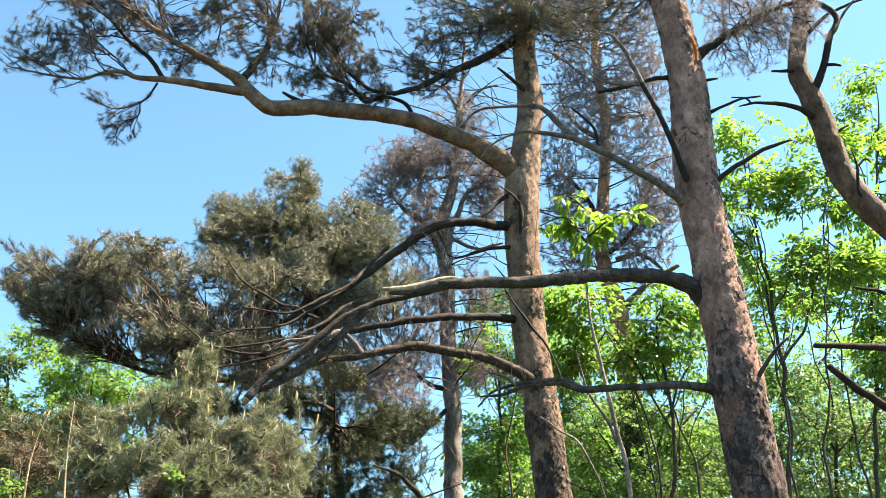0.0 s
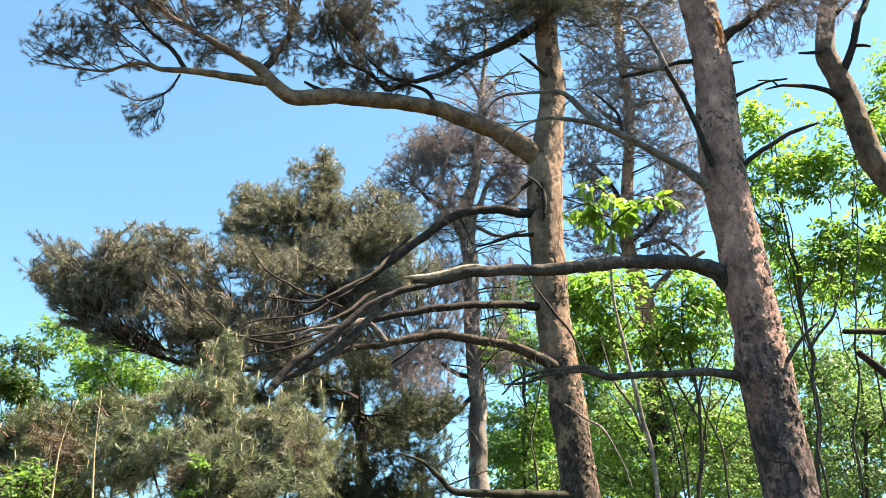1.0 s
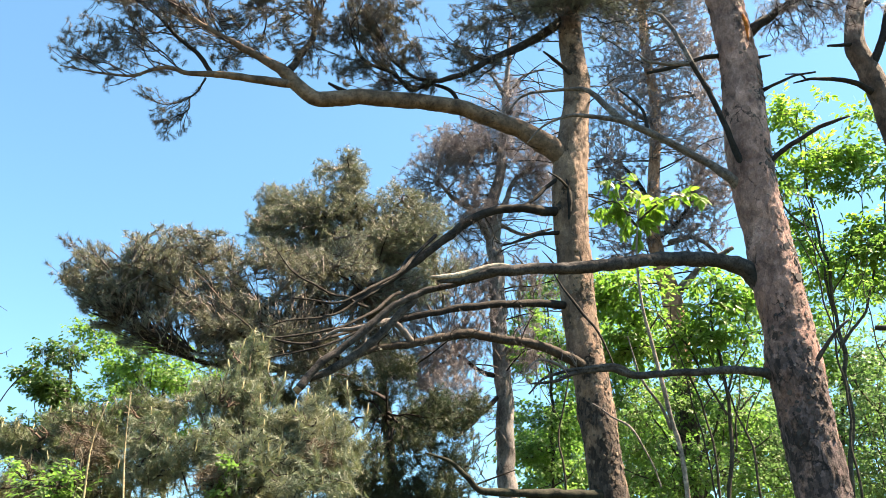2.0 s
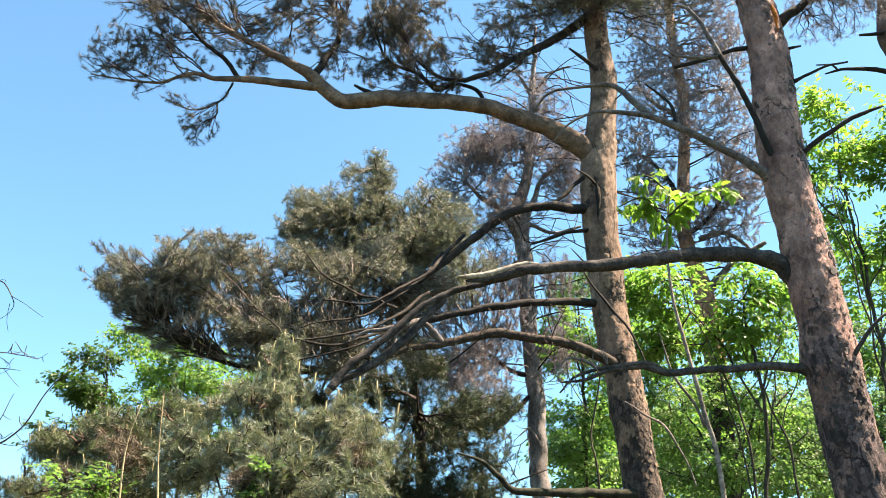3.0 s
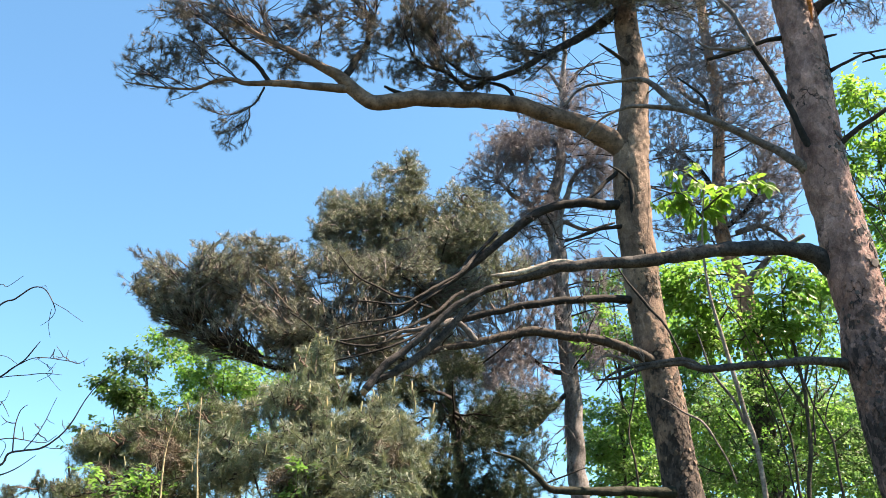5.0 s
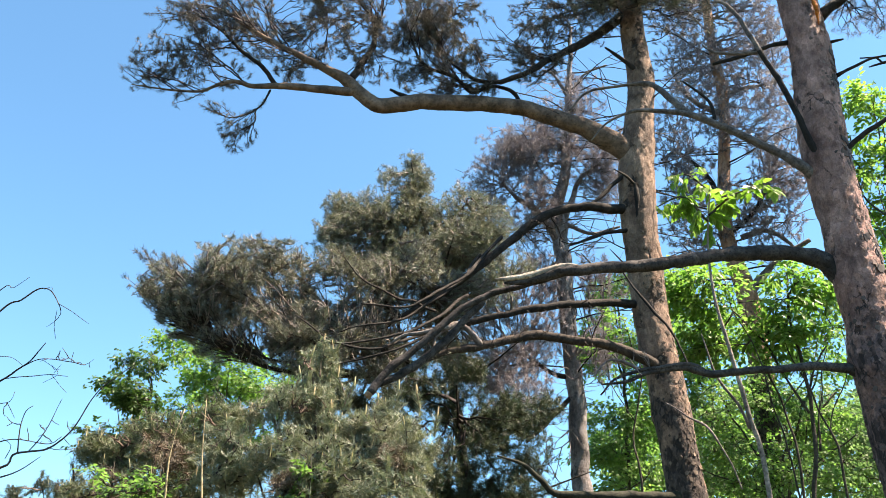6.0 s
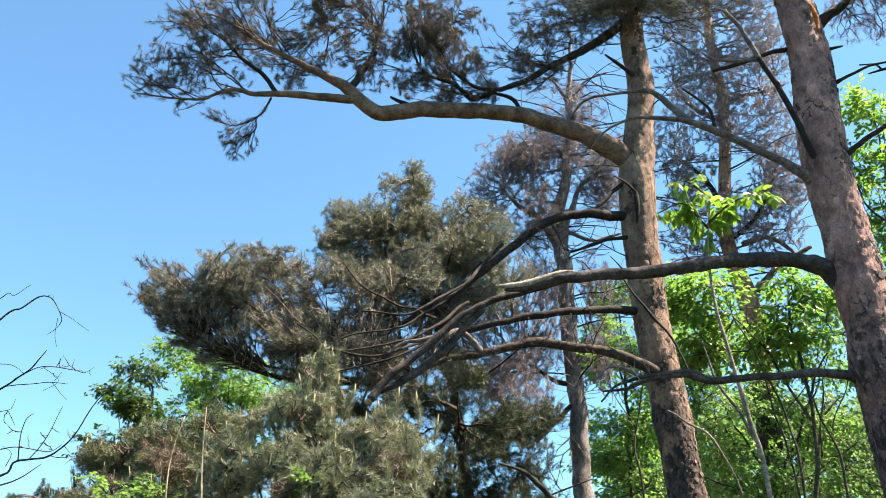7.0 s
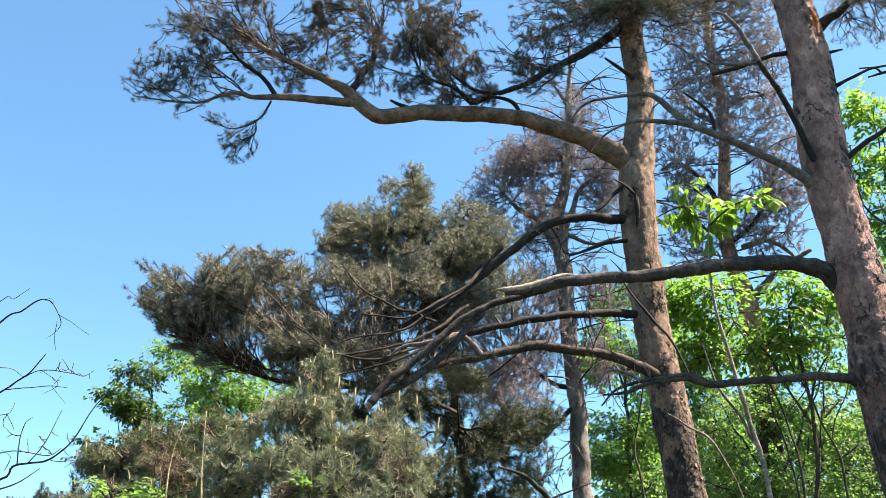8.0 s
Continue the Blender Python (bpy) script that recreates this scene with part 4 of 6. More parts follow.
# ---- the pine with the long broken limb, in front ----
def broken_limb_pine():
    base = (2.69, 7.00, -0.14)
    t = tree_base("pine_tree", (base[0], base[1], 0), "pink-grey flaky-barked pine with long dead broken lower limbs")
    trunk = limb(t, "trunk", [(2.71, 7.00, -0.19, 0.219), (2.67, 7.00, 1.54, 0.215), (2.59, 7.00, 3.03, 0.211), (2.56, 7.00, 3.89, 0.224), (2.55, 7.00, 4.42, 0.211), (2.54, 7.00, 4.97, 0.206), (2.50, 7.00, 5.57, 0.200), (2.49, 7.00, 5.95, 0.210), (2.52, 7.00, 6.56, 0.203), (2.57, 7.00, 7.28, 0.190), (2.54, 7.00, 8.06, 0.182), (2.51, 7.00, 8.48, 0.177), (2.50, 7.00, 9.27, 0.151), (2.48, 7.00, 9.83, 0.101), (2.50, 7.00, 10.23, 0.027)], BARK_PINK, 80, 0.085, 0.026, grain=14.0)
    dead = limb(t, "limb", [(2.58, 7.04, 4.57, 0.115), (2.41, 7.03, 4.82, 0.103), (2.30, 7.00, 4.92, 0.084), (2.13, 6.95, 4.97, 0.075), (1.93, 6.88, 4.98, 0.067), (1.50, 6.78, 4.94, 0.062), (0.96, 6.60, 4.80, 0.055), (0.46, 6.50, 4.73, 0.050), (0.17, 6.40, 4.68, 0.047), (-0.02, 6.36, 4.64, 0.043), (-0.21, 6.32, 4.57, 0.034), (-0.37, 6.28, 4.53, 0.021), (-0.44, 6.26, 4.52, 0.008)], DEAD_WOOD, 20, 0.2, 0.022, "long dead limb, grey-black and bare")
    # short dead snags along its upper side
    rng = np.random.default_rng(24)
    for k in (0.30, 0.42, 0.50, 0.61, 0.68, 0.77, 0.86):
        q = dead[int(len(dead) * k)]
        e = q[:3] + np.array(t.location)
        h = rng.uniform(0.06, 0.13)
        d = np.array((rng.uniform(-0.9, 0.2), rng.normal() * 0.3, 1.0)) * h
        m = e + (0, 0, q[3] * 0.7)
        limb(t, "stub", [(*m, 0.009), (*(m + d * 0.5), 0.006), (*(m + d), 0.003)], DEAD_WOOD, 6, 0.1, 0.02, parent=MADE["limb"])
    limb(t, "broken_end", [(0.16, 6.39, 4.715, 0.008), (0.03, 6.36, 4.70, 0.022), (-0.16, 6.31, 4.62, 0.028), (-0.32, 6.27, 4.57, 0.026), (-0.44, 6.25, 4.55, 0.019), (-0.51, 6.24, 4.55, 0.007)], PALE_WOOD, 12, 0.25, 0.025, "pale splintered barkless end", parent=MADE["limb"])
    limb(t, "limb", [(0.08, 6.42, 4.66, 0.020), (-0.21, 6.42, 4.59, 0.026), (-0.44, 6.40, 4.52, 0.028), (-0.65, 6.35, 4.43, 0.029), (-0.85, 6.30, 4.28, 0.029), (-1.08, 6.25, 4.04, 0.030), (-1.28, 6.20, 3.86, 0.030), (-1.39, 6.17, 3.73, 0.029), (-1.48, 6.15, 3.59, 0.029)], DEAD_WOOD, 16, 0.2, 0.025, "grey limb drooping to a sawn end")
    limb(t, "sawn_end", [(-1.48, 6.15, 3.59, 0.029), (-1.50, 6.14, 3.56, 0.029)], CUT_WOOD, 14, 0.02, 0.02, "freshly sawn orange-tan end", parent=MADE["limb"])
    limb(t, "limb", [(-0.63, 6.38, 4.42, 0.033), (-0.84, 6.36, 4.18, 0.032), (-1.07, 6.33, 3.93, 0.034), (-1.26, 6.30, 3.80, 0.035), (-1.44, 6.28, 3.69, 0.022)], DEAD_WOOD, 10, 0.08)
    limb(t, "limb", [(-0.90, 6.30, 4.17, 0.020), (-1.11, 6.30, 4.13, 0.020), (-1.26, 6.30, 4.11, 0.016), (-1.37, 6.30, 4.04, 0.009)], GREY_TWIG, 7)
    low = limb(t, "limb", [(2.54, 7.03, 3.86, 0.054), (2.38, 7.01, 3.92, 0.049), (2.25, 6.98, 3.95, 0.039), (2.01, 6.90, 3.95, 0.034), (1.60, 6.80, 3.90, 0.031), (1.21, 6.75, 3.86, 0.031), (0.94, 6.70, 3.90, 0.028), (0.70, 6.65, 3.86, 0.021), (0.49, 6.60, 3.77, 0.014), (0.30, 6.60, 3.75, 0.007)], DEAD_WOOD, 10, 0.08)
    pine_crown(t, along([low], 0.06, 0.7), [(0.40, 6.60, 3.81, 0.25, 0.20, 0.17), (0.54, 6.60, 3.96, 0.19, 0.15, 0.12)], 70, NEEDLE, 23, bare=1.0, twig=GREY_TWIG, thrift=0.5)
    limb(t, "limb", [(1.16, 6.75, 3.86, 0.021), (1.02, 6.70, 3.92, 0.021), (0.75, 6.65, 3.89, 0.019), (0.44, 6.60, 3.81, 0.012), (0.28, 6.60, 3.67, 0.007)], DEAD_WOOD, 8, 0.08)
    limb(t, "limb", [(0.63, 6.65, 3.86, 0.014), (0.49, 6.60, 3.93, 0.014), (0.35, 6.55, 3.93, 0.009), (0.23, 6.50, 3.78, 0.007)], GREY_TWIG, 6)
    limb(t, "limb", [(2.33, 6.95, 5.78, 0.051), (2.21, 6.90, 5.88, 0.047), (2.01, 6.90, 6.05, 0.038), (1.64, 6.85, 6.28, 0.035), (1.36, 6.80, 6.40, 0.030), (1.15, 6.80, 6.48, 0.024), (0.78, 6.75, 6.49, 0.017), (0.52, 6.70, 6.34, 0.011), (0.36, 6.70, 6.15, 0.006)], GREY_LIMB, 11, 0.08)
    limb(t, "limb", [(1.31, 6.80, 6.43, 0.031), (1.13, 6.82, 6.67, 0.034), (0.98, 6.85, 6.87, 0.026), (0.76, 6.90, 6.92, 0.017), (0.38, 6.90, 6.87, 0.014), (0.18, 6.90, 6.66, 0.009)], GREY_LIMB, 8)
    limb(t, "limb", [(1.53, 6.84, 6.34, 0.017), (1.50, 6.85, 6.62, 0.014), (1.29, 6.85, 6.87, 0.009)], DARK_LIMB, 6)
    limb(t, "limb", [(2.50, 7.00, 5.75, 0.041), (2.43, 6.92, 5.87, 0.038), (2.34, 6.85, 6.05, 0.033), (2.25, 6.80, 6.38, 0.028), (2.12, 6.75, 6.79, 0.025), (2.00, 6.70, 7.05, 0.023)], DARK_LIMB, 10, 0.16, label="thin dead limb rising beside the trunk")
    limb(t, "limb", [(2.01, 6.70, 7.04, 0.023), (1.88, 6.70, 7.44, 0.023), (1.77, 6.70, 7.67, 0.018), (1.66, 6.70, 7.72, 0.012)], GREY_LIMB, 9, 0.12)
    limb(t, "limb", [(2.00, 6.72, 7.05, 0.020), (1.80, 6.70, 7.04, 0.017), (1.60, 6.70, 7.07, 0.014), (1.49, 6.70, 7.18, 0.009)], GREY_TWIG, 6)
    limb(t, "limb", [(2.57, 6.90, 5.94, 0.034), (2.69, 6.88, 6.04, 0.028), (2.87, 6.80, 6.15, 0.024), (3.10, 6.75, 6.28, 0.020), (3.30, 6.70, 6.34, 0.015), (3.38, 6.70, 6.36, 0.008)], DARK_LIMB, 8)
    limb(t, "limb", [(2.71, 6.95, 7.62, 0.066), (2.83, 6.90, 7.71, 0.051), (3.14, 6.90, 7.93, 0.043), (3.49, 6.90, 8.17, 0.037), (3.90, 6.90, 8.38, 0.025), (4.34, 6.90, 8.72, 0.016)], DARK_LIMB, 10)
    limb(t, "limb", [(2.62, 6.95, 3.93, 0.034), (2.68, 6.85, 4.00, 0.024), (2.79, 6.75, 4.17, 0.017), (2.95, 6.70, 4.31, 0.010)], DEAD_WOOD, 8)
    limb(t, "stub", [(2.69, 6.95, 7.28, 0.021), (2.77, 6.90, 7.26, 0.015), (2.85, 6.88, 7.26, 0.009)], DARK_LIMB, 6)
    limb(t, "limb", [(2.51, 7.00, 7.39, 0.030), (2.24, 7.00, 7.35, 0.024), (1.95, 7.05, 7.30, 0.021), (1.65, 7.10, 7.25, 0.015)], DARK_LIMB, 7)
    limb(t, "limb", [(2.74, 7.00, 6.91, 0.029), (2.85, 6.95, 6.94, 0.017), (3.05, 6.90, 7.01, 0.014), (3.26, 6.90, 7.05, 0.009)], DARK_LIMB, 6)
    bark_flakes(MADE["trunk"], trunk, 270, 3.8, 8.6, -48, 24, 0.027, FLAKE_PINK, 201)
    bark_flakes(MADE["trunk"], trunk, 46, 6.55, 7.25, -32, 13, 0.045, FLAKE_DARK, 205)
    bark_flakes(MADE["trunk"], trunk, 34, 5.55, 6.1, -36, 15, 0.045, FLAKE_DARK, 206)
    bark_flakes(MADE["trunk"], trunk, 30, 4.75, 5.15, -42, 17, 0.045, FLAKE_DARK, 207)
    bark_flakes(MADE["trunk"], trunk, 130, 2.9, 4.6, -85, 50, 0.030, FLAKE_DARK, 202)
    # the amber wound where a limb was torn off
    limb(t, "resin_wound", [(2.63, 6.82, 7.76, 0.009), (2.64, 6.80, 7.65, 0.024), (2.64, 6.80, 7.57, 0.024), (2.64, 6.81, 7.50, 0.015), (2.64, 6.82, 7.41, 0.006)], AMBER, 12, 0.5, 0.008, "orange resin-stained torn wound", grain=26.0, parent=MADE["trunk"])
    right = smooth_path(local(t, [(2.83, 6.90, 7.71, 0.051), (3.14, 6.90, 7.93, 0.043), (3.49, 6.90, 8.17, 0.037), (3.90, 6.90, 8.38, 0.025), (4.34, 6.90, 8.72, 0.016)]), 0.05)
    pine_crown(t, along([right], 0.1, 0.1), [(3.26, 6.95, 7.85, 0.49, 0.50, 0.36), (3.77, 6.90, 8.05, 0.43, 0.40, 0.36), (3.40, 6.90, 8.38, 0.68, 0.60, 0.42)], 1000, NEEDLE_GREY, 21, per=36, length=0.075, width=0.0034, bare=0.2, thrift=0.5)
    top = along([smooth_path(local(t, [(2.48, 7.00, 8.82, 0.029), (2.49, 7.00, 9.45, 0.030), (2.49, 7.00, 10.03, 0.031)]), 0.1)], 0.2)
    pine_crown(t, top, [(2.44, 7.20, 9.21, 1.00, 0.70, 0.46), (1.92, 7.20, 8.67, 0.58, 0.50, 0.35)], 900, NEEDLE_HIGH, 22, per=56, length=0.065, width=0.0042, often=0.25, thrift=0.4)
    return t


# ---- the thin grey pine further back ----
def grey_pine():
    base = (0.33, 12.00, -0.12)
    t = tree_base("pine_tree", (base[0], base[1], 0), "thin grey half-dead pine with many bare side branches")
    trunk = limb(t, "trunk", [(0.34, 12.00, -0.28, 0.143), (0.15, 12.00, 4.29, 0.131), (0.14, 12.00, 5.30, 0.128), (0.10, 12.00, 6.10, 0.122), (0.07, 12.00, 6.84, 0.124), (0.06, 12.00, 7.52, 0.126), (0.02, 12.00, 8.12, 0.122), (0.01, 12.00, 8.50, 0.104), (0.13, 12.00, 9.02, 0.09), (0.19, 12.00, 9.40, 0.082), (0.22, 12.00, 9.85, 0.066), (0.29, 12.00, 10.60, 0.052), (0.36, 12.00, 11.40, 0.041), (0.42, 12.00, 12.26, 0.026)], BARK_GREY, 24, 0.10, 0.05, wobble=0.05)
    a = limb(t, "limb", [(0.05, 12.00, 7.79, 0.091), (-0.13, 11.90, 8.09, 0.073), (-0.36, 11.80, 8.40, 0.055), (-0.63, 11.70, 8.55, 0.036), (-0.86, 11.60, 8.81, 0.018)], GREY_TWIG, 8)
    b = limb(t, "limb", [(0.08, 12.00, 8.20, 0.055), (0.24, 12.00, 8.62, 0.047), (0.39, 12.00, 9.01, 0.038), (0.72, 12.00, 9.29, 0.024)], GREY_TWIG, 7)
    c = limb(t, "limb", [(0.21, 12.00, 9.51, 0.038), (-0.04, 12.00, 9.86, 0.034), (-0.43, 11.90, 9.91, 0.024), (-0.80, 11.80, 9.72, 0.014)], GREY_TWIG, 6)
    d = limb(t, "limb", [(0.11, 12.00, 5.36, 0.041), (-0.11, 11.80, 5.09, 0.036), (-0.39, 11.60, 4.75, 0.035), (-0.57, 11.50, 4.56, 0.023)], DARK_LIMB, 7)
    e = limb(t, "limb", [(0.11, 12.00, 5.62, 0.042), (-0.20, 11.90, 5.67, 0.033), (-0.53, 11.80, 5.90, 0.029), (-0.78, 11.70, 5.95, 0.017)], DARK_LIMB, 7)
    limb(t, "limb", [(0.10, 12.00, 8.20, 0.037), (0.51, 12.00, 7.99, 0.027), (0.97, 12.00, 8.09, 0.018)], GREY_TWIG, 6)
    g = limb(t, "limb", [(0.28, 12.00, 10.70, 0.030), (0.06, 12.00, 11.21, 0.025), (-0.14, 12.00, 11.33, 0.015)], GREY_TWIG, 6)
    h = limb(t, "limb", [(0.28, 12.00, 10.64, 0.030), (0.57, 12.00, 11.14, 0.025), (0.98, 12.00, 11.33, 0.015)], GREY_TWIG, 6)
    side_limbs(t, trunk, 36, 5.6, 12.0, (0.9, 2.2), DARK_LIMB, 132, 0.013)
    pine_crown(t, along([a, b, c, trunk], 0.2, 0.35), [(-1.18, 11.70, 8.92, 0.46, 0.50, 0.40), (-0.62, 11.80, 9.50, 0.42, 0.50, 0.36), (-0.58, 11.70, 8.24, 0.54, 0.60, 0.52), (-0.42, 11.80, 9.50, 0.66, 0.80, 0.68), (-0.78, 11.70, 9.21, 0.56, 0.60, 0.44), (0.45, 12.00, 9.74, 0.58, 0.80, 0.93), (-0.13, 11.90, 8.57, 0.55, 0.60, 0.54), (0.72, 12.00, 9.17, 0.38, 0.50, 0.67)], 3900, NEEDLE_GREY, 31, lumps=14, lump=(0.32, 0.6), per=36, length=0.075, width=0.006, often=0.3, simple=True, thrift=0.5, twig=GREY_TWIG, bare=0.2)
    pine_crown(t, along([d, e, trunk[:len(trunk) // 2]], 0.15, 0.2), [(-0.78, 11.70, 5.95, 0.75, 0.70, 0.53), (-0.51, 11.60, 5.23, 0.64, 0.70, 0.50), (-0.99, 11.50, 5.37, 0.48, 0.60, 0.41), (-0.55, 11.60, 6.91, 0.60, 0.60, 0.66), (-1.21, 11.60, 6.54, 0.67, 0.60, 0.55), (-1.49, 11.50, 5.70, 0.65, 0.60, 0.43), (0.55, 11.80, 5.99, 0.33, 0.50, 0.53), (0.62, 12.10, 7.20, 0.42, 0.50, 0.60), (-0.30, 11.90, 6.20, 0.42, 0.50, 0.50), (-0.25, 11.90, 7.35, 0.36, 0.50, 0.42)], 3700, NEEDLE_GREY, 32, lumps=14, lump=(0.32, 0.6), per=38, length=0.075, width=0.006, often=0.3, simple=True, thrift=0.5, twig=GREY_TWIG, bare=0.1)
    airy = [(-0.17, 12.00, 10.17, 0.42, 0.50, 0.36), (0.62, 12.00, 10.59, 0.42, 0.50, 0.36), (0.99, 12.00, 9.57, 0.42, 0.50, 0.36), (0.93, 12.00, 8.74, 0.42, 0.50, 0.36), (0.21, 12.00, 11.18, 0.42, 0.50, 0.36), (-0.47, 12.00, 9.67, 0.42, 0.50, 0.36)]
    pine_crown(t, along([b, c, g, h, trunk], 0.15, 0.4), airy, 1300, NEEDLE_GREY, 34, per=30, length=0.075, width=0.006, often=0.25, simple=True, thrift=0.5, twig=GREY_TWIG, bare=0.25, lumps=9, lump=(0.25, 0.55))
    pine_crown(t, along([trunk], 0.1, 0.4), [(0.06, 12.00, 10.10, 0.88, 0.90, 1.55), (0.15, 12.00, 7.89, 0.73, 0.80, 0.92), (0.14, 12.00, 5.97, 0.51, 0.60, 0.99), (-0.11, 12.00, 4.77, 0.49, 0.60, 0.65)], 560, NEEDLE_GREY, 33, bare=1.0, twig=GREY_TWIG, thrift=0.6, thin=0.004)
    return t


# ---- the crooked orange pine in the background ----
def far_pine():
    base = (2.83, 14.00, -0.22)
    t = tree_base("pine_tree", (base[0], base[1], 0), "crooked orange-barked pine with a sparse twiggy crown")
    trunk = limb(t, "trunk", [(2.81, 14.00, -0.34, 0.177), (3.17, 14.00, 5.21, 0.189), (3.21, 14.00, 7.02, 0.180), (3.17, 14.00, 7.76, 0.174), (3.04, 14.00, 8.46, 0.141), (2.99, 14.00, 9.18, 0.128), (3.15, 14.00, 10.44, 0.111), (3.32, 14.00, 11.85, 0.104), (3.28, 14.00, 12.96, 0.095), (3.28, 14.00, 13.88, 0.091), (3.36, 14.00, 15.35, 0.076), (3.54, 14.00, 17.50, 0.040)], BARK_ORANGE, 20, 0.06, 0.06)
    a = limb(t, "limb", [(3.21, 14.00, 7.72, 0.102), (3.44, 13.90, 7.96, 0.072), (3.76, 13.80, 8.25, 0.056), (4.29, 13.70, 8.55, 0.036)], GREY_TWIG, 8)
    b = limb(t, "limb", [(3.29, 14.00, 11.51, 0.069), (2.92, 13.90, 11.65, 0.051), (2.58, 13.80, 11.93, 0.034), (2.37, 13.70, 12.42, 0.023)], GREY_TWIG, 7)
    c = limb(t, "limb", [(3.32, 14.00, 11.86, 0.058), (3.58, 13.90, 12.00, 0.046), (3.96, 13.80, 12.00, 0.034), (4.41, 13.70, 12.06, 0.023)], GREY_TWIG, 7)
    d = limb(t, "limb", [(3.05, 14.00, 9.55, 0.054), (2.70, 13.90, 10.24, 0.044), (2.27, 13.80, 10.57, 0.033), (1.97, 13.70, 10.38, 0.022)], DARK_LIMB, 7)
    e = limb(t, "limb", [(2.99, 14.00, 8.88, 0.053), (3.35, 13.90, 9.12, 0.048), (3.63, 13.80, 9.43, 0.037), (3.83, 13.70, 9.99, 0.022)], DARK_LIMB, 7)
    g = limb(t, "limb", [(3.23, 14.00, 8.82, 0.048), (3.64, 13.90, 8.88, 0.042), (3.91, 13.80, 8.65, 0.036), (4.08, 13.80, 8.37, 0.021)], GREY_TWIG, 7)
    side_limbs(t, trunk, 26, 7.6, 14.5, (1.0, 2.2), DARK_LIMB, 133, 0.018)
    pine_crown(t, along([trunk, a, b, c, d, e, g], 0.25, 0.3), [(2.51, 13.80, 10.97, 0.78, 1.00, 1.20), (3.66, 13.80, 11.24, 0.90, 1.00, 1.09), (3.01, 13.90, 12.73, 1.06, 1.00, 1.18), (4.01, 13.90, 13.33, 0.95, 0.90, 1.07), (3.43, 14.00, 14.68, 1.61, 1.20, 1.15), (3.55, 13.80, 9.19, 0.74, 0.80, 0.84), (2.38, 13.80, 9.07, 0.53, 0.70, 0.72), (4.08, 13.70, 10.25, 0.54, 0.60, 1.02), (3.67, 13.60, 9.68, 0.74, 0.60, 0.74), (4.13, 13.70, 9.38, 0.37, 0.40, 0.73), (2.41, 13.70, 9.74, 0.64, 0.60, 0.75), (3.61, 14.00, 16.76, 2.09, 1.20, 1.46)], 8800, NEEDLE_GREY, 41, lumps=16, lump=(0.3, 0.6), per=32, length=0.08, width=0.009, thin=0.003, simple=True, thrift=0.5, often=0.4, twig=GREY_TWIG, bare=0.2, shell=0.5)
    return t


